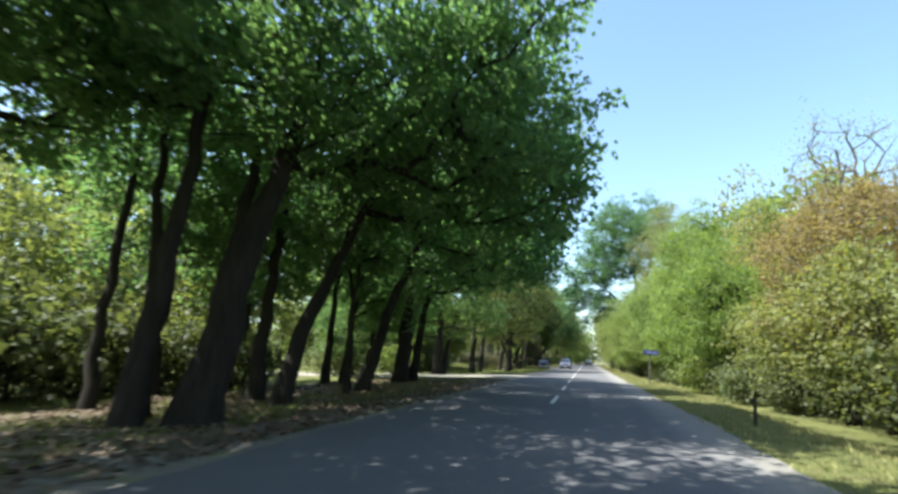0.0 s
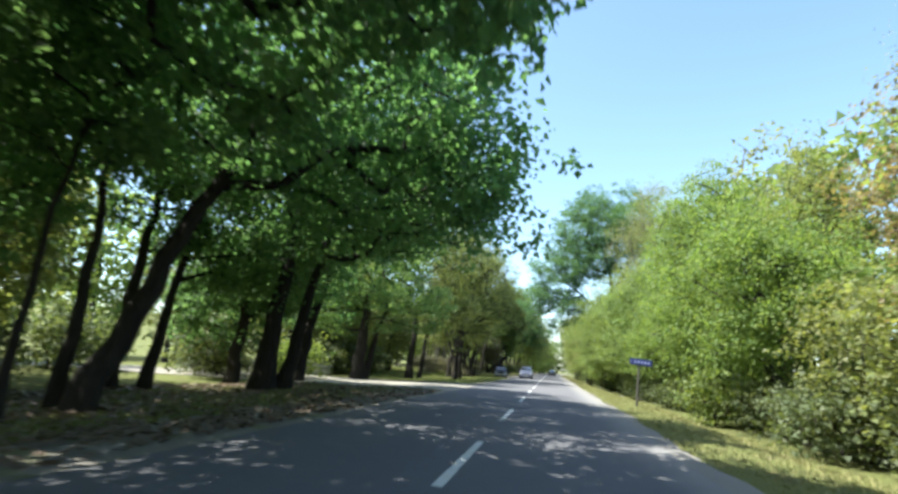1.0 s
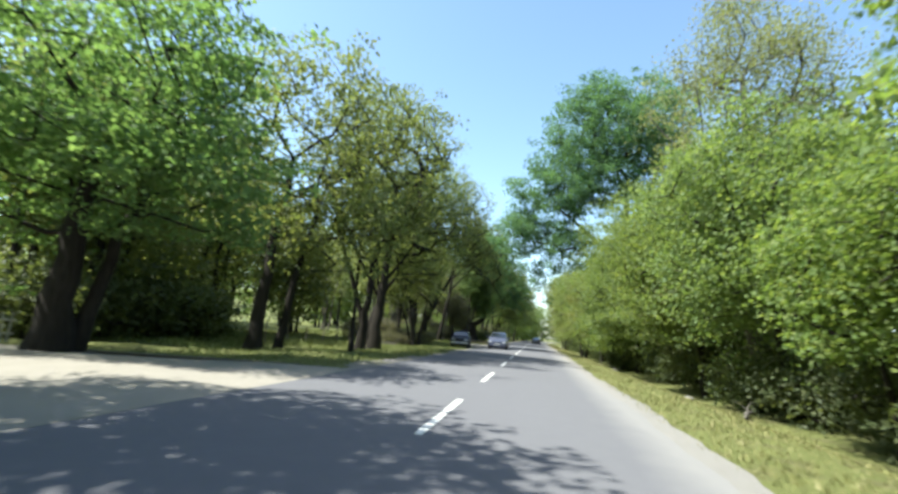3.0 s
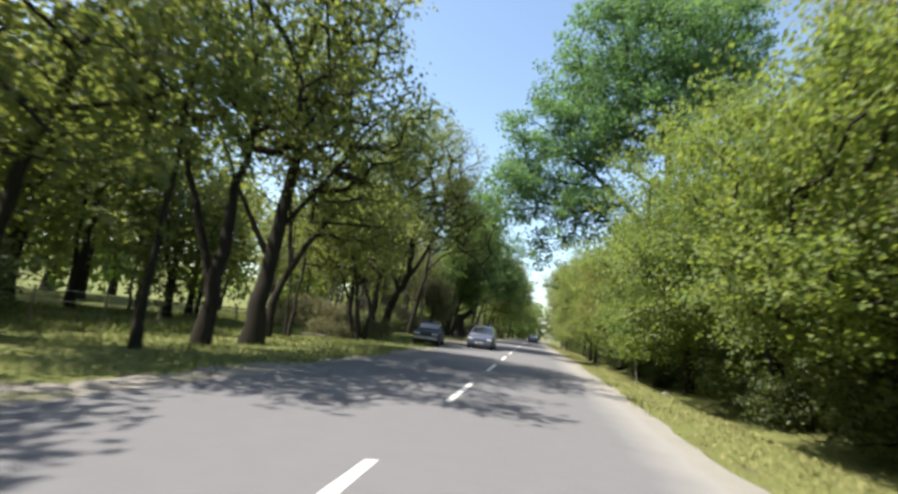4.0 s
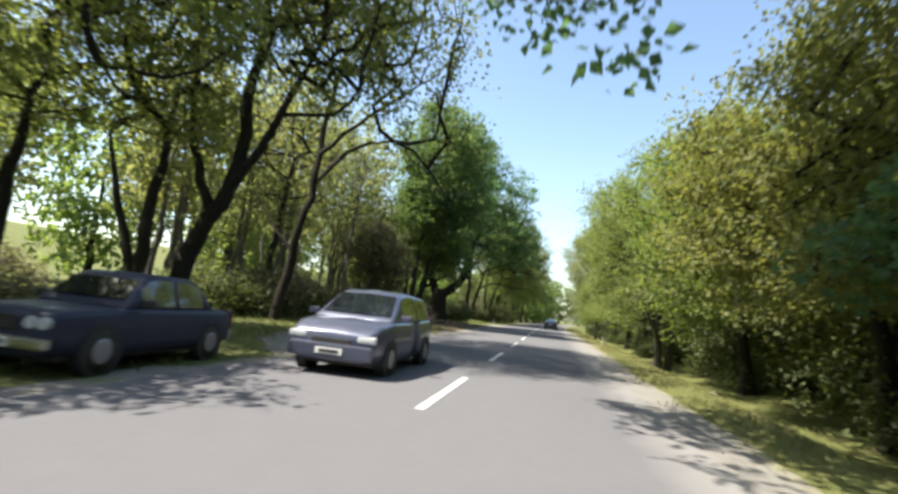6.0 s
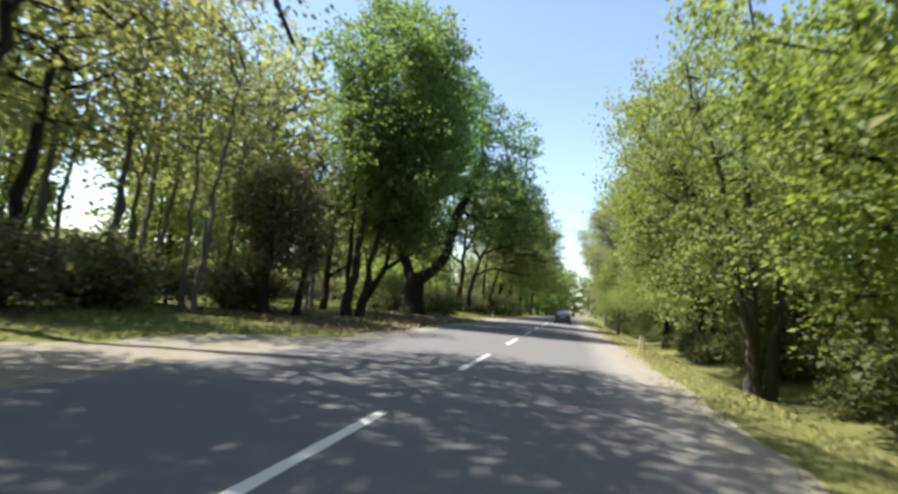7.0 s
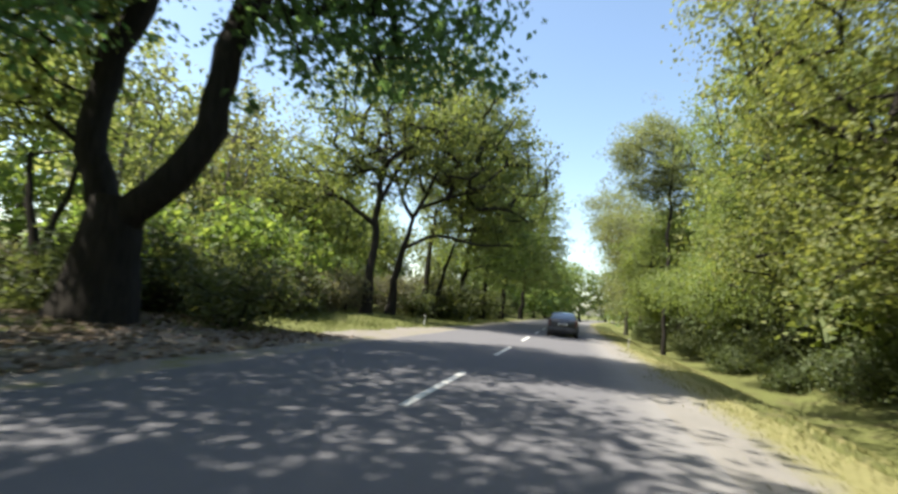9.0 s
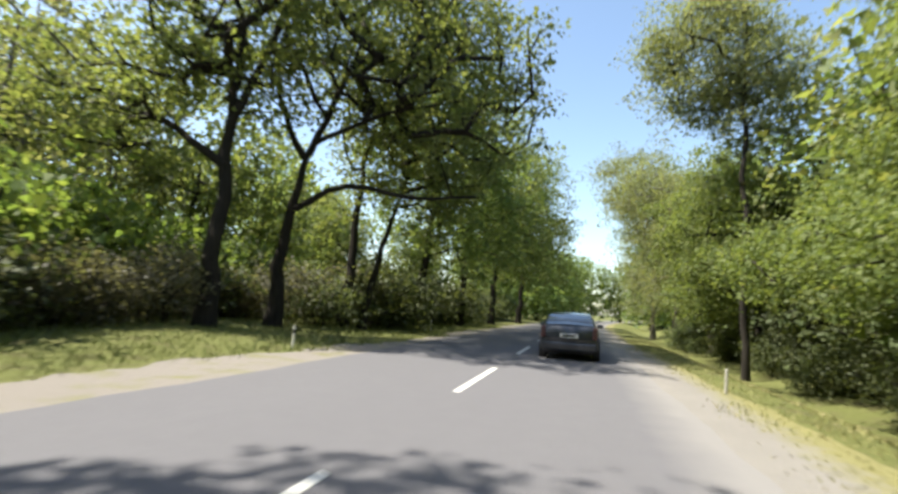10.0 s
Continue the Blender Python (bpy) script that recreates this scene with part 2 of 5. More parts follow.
def part(name, bm, material, parent, label="", smooth=False):
    me = bpy.data.meshes.new(name)
    bm.to_mesh(me)
    bm.free()
    me.materials.append(material)
    me.polygons.foreach_set("use_smooth", np.full(len(me.polygons), smooth, bool))
    return child(name, me, parent, label)


def box(bm, x, y, z, sx, sy, sz, bevel=0.0, turn=0.0):
    m = Matrix.Translation((x, y, z)) @ Matrix.Rotation(turn, 4, "Z") @ Matrix.Diagonal((sx, sy, sz, 1))
    vs = bmesh.ops.create_cube(bm, size=1.0, matrix=m)["verts"]
    if bevel:
        es = list({e for v in vs for e in v.link_edges})
        bmesh.ops.bevel(bm, geom=es, offset=bevel, segments=2, affect="EDGES", profile=0.6)
    return bm


def cyl(bm, p0, p1, r0, r1, sides=10):
    p0, p1 = Vector(p0), Vector(p1)
    m = Matrix.Translation((p0 + p1) / 2) @ (p1 - p0).to_track_quat("Z", "Y").to_matrix().to_4x4()
    bmesh.ops.create_cone(bm, cap_ends=True, segments=sides, radius1=r0, radius2=r1, depth=(p1 - p0).length, matrix=m)
    return bm


def smooth_step(a, b, v):
    t = np.clip((np.asarray(v, float) - a) / (b - a), 0, 1)
    return t * t * (3 - 2 * t)


def road_x(y):
    """The road's centre line: straight, with a slight bend far ahead."""
    return 0.0007 * np.maximum(np.asarray(y, float) - 128, 0) ** 2


def height(x, y):
    """The lie of the land: level at the road, a ditch beside the near lane, a bank beyond the oncoming lane."""
    u = np.asarray(x, float) - np.minimum(road_x(y), 30)
    y = np.asarray(y, float)
    deep = 0.35 + 0.35 * smooth_step(20, 40, y)
    right = -deep * (smooth_step(5.4, 7.4, u) - 0.8 * smooth_step(8.2, 11.5, u))
    left = (0.30 * smooth_step(52, 64, y) - 0.15 + 0.22 * smooth_step(108, 118, y)) * smooth_step(5.5, 11.0, -u)
    wob = 0.05 * np.sin(x * 0.9 + 1.3 * np.sin(y * 0.31)) * np.sin(y * 0.53 + 0.7 * np.sin(x * 0.4))
    wob = wob * smooth_step(4.6, 7.5, abs(u)) + 0.5 * np.sin(x * 0.031 + 1) * np.sin(y * 0.027) * smooth_step(25, 70, abs(u))
    hill = 20 * smooth_step(75, 190, -u) + 14 * smooth_step(60, 170, u)
    return right + left + wob + hill - 0.03


def hz(x, y):
    return float(height(x, y))


def far_edge(y):
    """How far the bare dusty ground beside the oncoming lane reaches from the road's middle."""
    return np.interp(y, [-24, -16, 8, 12, 27, 31, 52, 60, 64, 73, 77, 86, 89, 100, 104, 110, 116, 126],
                     [5.0, 5.6, 5.6, 4.8, 4.8, 4.3, 4.3, 4.7, 6.9, 6.7, 4.6, 4.6, 7.6, 8.2, 6.4, 6.0, 5.0, 4.6])


def near_edge(y):
    """The same along the ditch."""
    return np.interp(y, [40, 52, 78, 86, 100, 116, 130], [3.9, 4.25, 4.35, 5.2, 5.2, 4.8, 4.4])

# ---------------------------------------------------------------- ground, road, shoulders


def build_ground():
    xs = np.concatenate([[-1500, -600, -250, -120, -80], np.arange(-56, -14, 3.0), np.arange(-14, 14.01, 0.5), np.arange(16, 57, 3.0), [80, 120, 250, 600, 1500]])
    ys = np.concatenate([[-900, -300, -140, -80], np.arange(-48, 170, 1.5), [180, 195, 215, 250, 320, 500, 900, 1900]])
    gx, gy = np.meshgrid(xs, ys)
    v = np.stack([gx, gy, height(gx, gy)], -1).reshape(-1, 3)
    a = np.arange(len(ys) - 1)[:, None] * len(xs) + np.arange(len(xs) - 1)
    f = np.stack([a, a + 1, a + 1 + len(xs), a + len(xs)], -1).reshape(-1, 4)
    tagged(new("ground", mesh_of("ground", v, f, GROUND, True)), "uneven roadside ground of grass, moss and bare soil", "ground", kind="structure")


def strip(name, y0, y1, step, left, right, top, thick, material, k=9):
    """A long slab that follows the road, with ragged sides: left and right give x at a y."""
    ys = np.arange(y0, y1 + 0.01, step)
    a, b = left(ys) + road_x(ys), right(ys) + road_x(ys)
    rows = []
    for i in range(k):
        s = i / (k - 1)
        x = a + (b - a) * s
        rows.append(np.stack([x, ys, top(x - road_x(ys), ys)], -1))
    low = [rows[0] - (0, 0, thick), rows[-1] - (0, 0, thick)]
    grid = np.stack([low[0], *rows, low[1]], 1)
    n, m = grid.shape[:2]
    q = np.arange(n - 1)[:, None] * m + np.arange(m - 1)
    f = np.stack([q, q + 1, q + 1 + m, q + m], -1).reshape(-1, 4)
    return new(name, mesh_of(name, grid.reshape(-1, 3), f, material))


def ragged(seed, base, amp):
    ph = np.random.RandomState(seed).rand(5) * 6.28
    return lambda y: base + amp * (np.sin(y * 0.37 + ph[0]) * 0.5 + np.sin(y * 1.1 + ph[1]) * 0.3 + np.sin(y * 2.9 + ph[2]) * 0.2 + np.sin(y * 6.7 + ph[3]) * 0.12)


def build_road():
    crown = lambda u, y: 0.035 * (1 - (u / 3.8) ** 2)
    road = strip("road", -60, 420, 0.4, ragged(3, -3.75, 0.12), ragged(4, 3.45, 0.10), crown, 0.10, ASPHALT)
    tagged(road, "worn pale grey asphalt two-lane country road", "road", kind="structure")
    off = lambda u, y: 0.002 - 0.026 * smooth_step(3.4, 4.4, abs(u)) + 0.004 * np.sin(y * 3.1 + u * 5)
    s = strip("shoulder_near", -60, 420, 0.4, ragged(4, 3.36, 0.07), lambda y: near_edge(y) + ragged(6, 0.0, 0.16)(y), off, 0.12, GRAVEL)
    tagged(s, "pale dusty gravel shoulder along the asphalt edge", "gravel shoulder", kind="structure")
    over = lambda u, y: np.maximum(off(u, y), height(u + road_x(y), y) + 0.018)
    s = strip("shoulder_far", -60, 420, 0.4, lambda y: ragged(8, 0.0, 0.7)(y) - far_edge(y), ragged(3, -3.70, 0.12), over, 0.12, APRON, 19)
    tagged(s, "bare dusty earth and gravel beside the oncoming lane", "gravel shoulder", kind="structure")
    # a dirt pull-in that leaves the far side of the road
    ys = np.arange(12.6, 24.5, 0.4)
    verts, faces = [], []
    for i, y in enumerate(ys):
        w = math.sin(math.pi * i / (len(ys) - 1)) ** 0.5
        for j in range(15):
            x = -3.72 - (2.6 + 24.0 * w) * (j / 14) ** 1.3
            yy = y - 0.018 * max(0.0, -x - 6) ** 2 + 0.25 * math.sin(j * 2.1 + i)
            verts.append((x, yy, hz(x, yy) + 0.034 - 0.02 * abs(2 * i / (len(ys) - 1) - 1) ** 4))
    for i in range(len(ys) - 1):
        for j in range(14):
            a = i * 15 + j
            faces.append((a, a + 15, a + 16, a + 1))
    pull = new("dirt_track", mesh_of("dirt_track", verts, faces, TRACK, True))
    tagged(pull, "pale sunlit dirt track leaving the road", "dirt track", kind="structure")
    # broken centre line: nearly four metres painted in every eight
    rng = random.Random(5)
    for k in range(-7, 30):
        far = 51.84 + 8 * k
        verts, faces, n = [], [], 17
        for i in range(n):
            y = far - 4 + 3.75 * i / (n - 1)
            w = 0.062 + rng.uniform(-0.008, 0.006)
            e = rng.uniform(-0.03, 0.03) if i in (0, n - 1) else 0
            c = float(road_x(y))
            verts += [(c - w, y + e, 0.0385), (c + w, y - e, 0.0385), (c - w, y + e, 0.033), (c + w, y - e, 0.033)]
        for i in range(n - 1):
            a = 4 * i
            faces += [(a, a + 1, a + 5, a + 4), (a + 2, a, a + 4, a + 6), (a + 1, a + 3, a + 7, a + 5)]
        child("lane_dash", mesh_of("lane_dash", verts, faces, LANE), road, "worn white painted lane dash" if k == -7 else "")


def on_track(x, y):
    """Where the dirt track lies, so that nothing grows on it."""
    low = -0.018 * np.maximum(0, -x - 6) ** 2
    return (x < -3.7) & (x > -27) & (y > 13.2 + low) & (y < 23.8 + low)


build_ground()
build_road()

# ---------------------------------------------------------------- trees


def tube(points, radii, sides, rng, rough=0.0):
    """Corners and quads of a round limb along points."""
    p = np.asarray(points, float)
    t = np.gradient(p, axis=0)
    t /= np.linalg.norm(t, axis=1, keepdims=True) + 1e-9
    ref = np.array([1.0, 0.02, 0.0]) if abs(t[0, 0]) < 0.8 else np.array([0.0, 1.0, 0.0])
    a = np.cross(t, ref)
    a /= np.linalg.norm(a, axis=1, keepdims=True) + 1e-9
    b = np.cross(t, a)
    ang = np.arange(sides) * 2 * np.pi / sides
    rad = np.asarray(radii)[:, None] * (1 + rough * (rng.rand(len(p), sides) - 0.5) + rough * np.sin(ang * 3 + 1.0)[None])
    v = p[:, None] + rad[..., None] * (np.cos(ang)[None, :, None] * a[:, None] + np.sin(ang)[None, :, None] * b[:, None])
    q = np.arange(len(p) - 1)[:, None] * sides + np.arange(sides)
    r = np.arange(len(p) - 1)[:, None] * sides + (np.arange(sides) + 1) % sides
    return v.reshape(-1, 3), np.stack([q, r, r + sides, q + sides], -1).reshape(-1, 4)


def joined(pieces):
    vs, fs, n = [], [], 0
    for v, f in pieces:
        vs.append(v), fs.append(f + n)
        n += len(v)
    return np.concatenate(vs), np.concatenate(fs)


def bent(points, steps, rng, wander):
    """A smooth line through a few points, with a little wander."""
    p = np.asarray(points, float)
    if len(p) == 2:
        p = np.stack([p[0], p[0] * 0.5 + p[1] * 0.5 + rng.randn(3) * wander * 2 * np.array([1, 1, 0.2]), p[1]])
    d = np.r_[0, np.cumsum(np.linalg.norm(np.diff(p, axis=0), axis=1))]
    s = np.linspace(0, d[-1], steps)
    m = np.gradient(p, d, axis=0)
    i = np.clip(np.searchsorted(d, s, "right") - 1, 0, len(p) - 2)
    h = (d[i + 1] - d[i])[:, None]
    u = ((s - d[i])[:, None]) / h
    out = (2 * u**3 - 3 * u**2 + 1) * p[i] + (u**3 - 2 * u**2 + u) * h * m[i] + (-2 * u**3 + 3 * u**2) * p[i + 1] + (u**3 - u**2) * h * m[i + 1]
    out[1:-1] += rng.randn(steps - 2, 3) * wander * np.array([1, 1, 0.3])
    return out


def leaf_mesh(centres, n, size, spread, rng, flat, droop, simple=False):
    """Many pointed, folded leaves in loose sprays round the centres."""
    c = np.repeat(centres, n, axis=0)
    k = len(c)
    g = rng.randn(k, 3)
    g /= np.linalg.norm(g, axis=1, keepdims=True) + 1e-9
    g *= (rng.rand(k, 1) ** 0.45) * spread * np.repeat(0.6 + 0.8 * rng.rand(len(centres), 1), n, axis=0)
    g[:, 2] *= flat
    out = g.copy()
    g[:, 2] -= droop * (g[:, 0] ** 2 + g[:, 1] ** 2) / spread
    c = c + g
    axis = out * 0.8 + rng.randn(k, 3) * spread * 0.55
    axis[:, 2] -= 0.25 * spread
    axis /= np.linalg.norm(axis, axis=1, keepdims=True) + 1e-9
    up = rng.randn(k, 3) * 0.6 + np.array([-0.12, 0, 1.0])
    side = np.cross(axis, up)
    side /= np.linalg.norm(side, axis=1, keepdims=True) + 1e-9
    nor = np.cross(side, axis)
    l = 1.26 * size * (0.6 + 0.8 * rng.rand(k, 1))
    w = l * (0.38 + 0.14 * rng.rand(k, 1))
    base, tip = c - axis * l * 0.5, c + axis * l * 0.5 - nor * l * 0.12
    mid = c - axis * l * 0.06 + nor * l * 0.10
    if simple:   # leaves that stay far off: one blade, broad at the stalk
        v = np.stack([base + side * w * 1.15, tip, base - side * w * 1.15], 1).reshape(-1, 3)
        return v, np.arange(3 * k).reshape(-1, 3)
    v = np.stack([base, mid + side * w, tip, mid - side * w], 1).reshape(-1, 3)
    return v, np.arange(4 * k).reshape(-1, 4)


def grow(trunks, clumps, rng, tip=0.012, most=0.2, sides=4):
    """Limbs from the trunks to every spray of leaves, each from the nearest wood below it."""
    pos, par = [], []
    for line in trunks:
        first = max(1, int(len(line) * 0.34))
        for p in line[first:]:
            pos.append(p), par.append(-1)
    roots = len(pos)
    pos = list(pos)
    mid = np.mean([line[-1] for line in trunks], axis=0)
    order = np.argsort(np.linalg.norm(clumps - mid, axis=1) + rng.rand(len(clumps)) * 0.8)
    for i in order:
        c = clumps[i]
        arr = np.asarray(pos)
        d = c - arr
        dist = np.linalg.norm(d, axis=1)
        cost = dist + 1.1 * np.maximum(0, -d[:, 2] + 0.15 * dist) + 0.002 * np.arange(len(arr)) / len(arr)
        j = int(np.argmin(cost))
        steps = max(1, min(4, int(dist[j] / 0.9)))
        last = j
        for s in range(1, steps + 1):
            u = s / steps
            p = arr[j] + (c - arr[j]) * u
            if s < steps:
                p = p + np.array([0, 0, -0.10 + 0.14 * u]) * dist[j] * (1 - u) * 2 + rng.randn(3) * 0.05 * dist[j] ** 0.5
            pos.append(p), par.append(last)
            last = len(pos) - 1
    count = np.zeros(len(pos))
    for i in range(len(pos) - 1, roots - 1, -1):
        count[i] += 1
        if par[i] >= roots:
            count[par[i]] += count[i]
    rad = np.minimum(most, tip * np.maximum(count, 1) ** 0.56)
    seg = [(par[i], i) for i in range(roots, len(pos))]
    arr = np.asarray(pos)
    a, b = arr[[s[0] for s in seg]], arr[[s[1] for s in seg]]
    r1 = rad[[s[1] for s in seg]]
    r0 = np.array([rad[s[0]] if s[0] >= roots else rad[s[1]] * 1.15 for s in seg])
    r0 = np.minimum(r0, r1 * 1.5)
    d = b - a
    d /= np.linalg.norm(d, axis=1, keepdims=True) + 1e-9
    ref = np.where(abs(d[:, 2:3]) < 0.8, np.array([[0.0, 0, 1.0]]), np.array([[1.0, 0, 0]]))
    x = np.cross(d, ref)
    x /= np.linalg.norm(x, axis=1, keepdims=True) + 1e-9
    y = np.cross(d, x)
    k = sides
    ang = np.arange(k) * 2 * np.pi / k
    ring = np.cos(ang)[None, :, None] * x[:, None] + np.sin(ang)[None, :, None] * y[:, None]
    v = np.concatenate([a[:, None] - d[:, None] * 0.3 * r0[:, None, None] + ring * r0[:, None, None], b[:, None] + ring * r1[:, None, None]], 1).reshape(-1, 3)
    base = np.arange(len(seg))[:, None] * 2 * k
    i0, i1 = np.arange(k), (np.arange(k) + 1) % k
    f = np.stack([base + i0, base + i1, base + k + i1, base + k + i0], -1).reshape(-1, 4)
    return v, f


def crown_points(crown, n, rng, shell=0.5):
    """Centres for sprays inside a few rounded masses, denser towards the outside, spaced apart."""
    vol = np.array([c[3] * c[4] * c[5] for c in crown]) ** 0.8
    pick = rng.choice(len(crown), size=n * 3, p=vol / vol.sum())
    g = rng.randn(n * 3, 3)
    g /= np.linalg.norm(g, axis=1, keepdims=True)
    r = rng.rand(n * 3, 1) ** (1 / (3 + 3 * shell))
    r *= 0.86 + 0.16 * np.sin(g[:, :1] * 5 + 1) * np.sin(g[:, 1:2] * 4) + 0.12 * np.sin(g[:, 2:3] * 7)
    c = np.asarray(crown, float)[pick]
    p = c[:, :3] + g * r * c[:, 3:]
    kept, gap = [], (vol.sum() / n) ** (1 / 3) * 0.9
    for q in p:
        if len(kept) >= n:
            break
        if not kept or np.min(np.linalg.norm(np.asarray(kept) - q, axis=1)) > gap:
            kept.append(q)
            continue
        gap *= 0.9985
    return np.asarray(kept)


G_L, G_R = "roadside trees beyond the oncoming lane", "trees along the ditch"
FINE = {G_R: (2.6, 0.57), G_L: (1.5, 0.79)}


def tree(label, category, trunks, r, crown, leaf, seed, clumps=150, per=60, size=0.17, spread=0.75, flat=0.6,
         droop=0.15, bark=None, group="", name="tree", limb=0.12, ground=True, taper=0.35, sides=4, tip=0.012):
    """One tree or shrub in place. trunks: lines of points from the foot up, z above the ground; crown: rounded masses x, y, z, rx, ry, rz."""
    rng = np.random.RandomState(seed)
    bark = bark or BARK
    many, fine = FINE.get(group, (1.0, 1.0))
    per, size = per * many, size * fine
    foot = np.array([*trunks[0][0][:2], 0.0])
    lift = hz(*foot[:2]) if ground else 0.0
    root = new(name)
    root.location = (foot[0], foot[1], lift)
    tagged(root, label, category, group)
    lines, wood = [], []
    for i, t in enumerate(trunks):
        p = np.asarray(t, float) - foot
        long = np.linalg.norm(p[-1] - p[0])
        line = bent(p, max(6, int(long * 1.6)), rng, 0.018 * long**0.5)
        rr = r[i] if isinstance(r, (list, tuple)) else r
        s = np.linspace(0, 1, len(line))
        rad = rr * (1 - (1 - taper) * s) * (1 + (0.5 if rr < 0.6 else 0.22) * np.exp(-s * long / 0.5) * (p[0][2] < 0.3))
        line[0, 2] -= 0.35 if p[0][2] < 0.3 else 0
        wood.append(tube(line, rad, 10 if rr > 0.12 else 6, rng, 0.14))
        lines.append(line)
    c = np.asarray(crown, float)
    if group == G_R and name == "tree" and foot[1] > 24 and limb > 0.07:   # low boughs over the ditch
        hang = [(min(foot[0] - 1.9, 7.3), foot[1] + dy, 3.7 + 0.4 * math.sin(seed + dy), 1.3, 1.7, 1.0) for dy in (-1.8, 2.2)]
        c, clumps = np.concatenate([c, hang]), clumps + 36
    c[:, :3] -= foot
    pts = crown_points(c, clumps, rng)
    pts = pts[pts[:, 2] > 0.25]
    wood.append(grow(lines, pts, rng, tip=tip, most=limb, sides=sides))
    child("trunk", mesh_of("trunk", *joined(wood), bark, True), root)
    extra = pts + rng.randn(*pts.shape) * spread * 0.7
    v, f = leaf_mesh(np.concatenate([pts, extra]), max(1, round(per * 0.39)), size, spread, rng, flat, droop, sides == 3)
    v[:, 2] = np.maximum(v[:, 2], 0.03)
    child("crown", mesh_of("crown", v, f, leaf), root)
    return root

# ---- far side of the road, from the start of the drive onward
def up(x, y, top, lean=(0, 0), z0=0.0):
    return [(x, y, z0), (x + lean[0] * 0.4, y + lean[1] * 0.4, top * 0.5), (x + lean[0], y + lean[1], top)]


OLD = "old broad-leaved tree with dark green leaves leaning over the road"
tree("slender dark-stemmed tree with shaded green leaves in a clump", "tree", [up(-11.7, -14.3, 11, (0.3, 0.4))], 0.17,
     [(-11.8, -14.0, 9.5, 3.6, 3.6, 3.6)], DARK, 11, 90, 60, 0.2, group=G_L)
tree(OLD, "tree", [up(-7.6, -17.0, 9, (1.0, 0.5)), up(-8.6, -15.6, 9, (-1.2, 0.6))], [0.26, 0.2],
     [(-7.0, -17.0, 10, 4.5, 4.0, 4.2)], DARK, 12, 110, 50, 0.2, group=G_L)
overhang = tree(OLD, "tree", [up(-6.7, -16.2, 8, (1.6, 1.0)), up(-7.2, -15.3, 8, (-0.4, 1.6))], [0.46, 0.3],
     [(-3.6, -13.6, 9.6, 5.4, 4.6, 4.4), (-1.2, -13.5, 8.2, 2.4, 3.2, 2.5), (0.2, -12.0, 7.4, 1.8, 1.6, 0.9)], DARK, 13, 270, 92, 0.16, group=G_L)
tree(OLD, "tree", [up(-9.9, -9.6, 9, (0.4, 0.6))], 0.28, [(-9.0, -9.5, 8.5, 4.2, 3.8, 4.0)], DARK, 14, 130, 64, 0.2, group=G_L)
tree(OLD, "tree", [[(-7.5, -11.9, 0), (-6.9, -11.5, 2.6), (-5.8, -10.9, 5.6), (-4.9, -10.4, 8)]], 0.27,
     [(-3.4, -8.6, 8.6, 4.8, 3.8, 4.0), (-0.3, -8.0, 7.6, 2.0, 2.6, 2.0)], DARK, 15, 200, 72, 0.19, group=G_L)
tree("thin young tree with sparse green leaves", "tree", [up(-7.9, -6.6, 6, (0.2, 0.1))], 0.10, [(-7.8, -6.5, 6.5, 2.2, 2.0, 2.0)], DARK, 16, 40, 50, 0.2, group=G_L)
tree("leaning dark-trunked tree with heavy green crown over the lane", "tree",
     [[(-8.0, -5.0, 0), (-7.6, -4.5, 1.8), (-7.1, -4.1, 3.7), (-6.2, -3.5, 6.5), (-5.4, -2.9, 9)], [(-8.7, -4.8, 0), (-8.8, -4.6, 3), (-9.1, -4.6, 6.5)]], [0.27, 0.16],
     [(-4.4, -1.6, 8.6, 4.8, 4.2, 4.4), (-1.4, -0.4, 7.0, 2.3, 2.6, 2.3), (-8.8, -5.0, 8.5, 3.2, 3.0, 3.4), (-3.6, 0.6, 11.8, 3.0, 3.0, 1.9)], DARK, 17, 350, 72, 0.18, group=G_L)
tree("thick-trunked tree with dark green drooping crown", "tree", [up(-10.0, 5.2, 8, (0.6, 0.3)), up(-9.5, 6.0, 8, (1.4, 0.6))], [0.44, 0.3],
     [(-6.6, 5.6, 9.6, 4.8, 4.4, 4.4), (-3.4, 6.0, 8.0, 2.8, 3.4, 2.6), (-10.4, 7.0, 5.8, 2.8, 2.6, 1.7)], DARK, 18, 320, 60, 0.18, group=G_L)
tree("shaded tree standing back from the verge", "tree", [up(-12.6, 0.6, 8, (0.4, 0.2)), up(-12.0, 1.4, 8, (1.2, 0.3))], [0.24, 0.2], [(-11.6, 1.0, 9.0, 4.4, 4.0, 4.2), (-11.4, 3.6, 5.0, 3.0, 3.0, 1.6)], DARK, 91, 250, 64, 0.19, group=G_L)
tree("shaded tree standing back from the verge", "tree", [up(-13.4, 8.4, 8, (0.6, 0.2))], 0.3, [(-12.6, 8.2, 9.0, 4.0, 3.8, 4.4), (-13.2, 9.4, 5.2, 3.0, 2.8, 2.0), (-15.2, 9.6, 4.0, 3.0, 2.8, 2.2)], DARK, 92, 270, 64, 0.19, group=G_L)
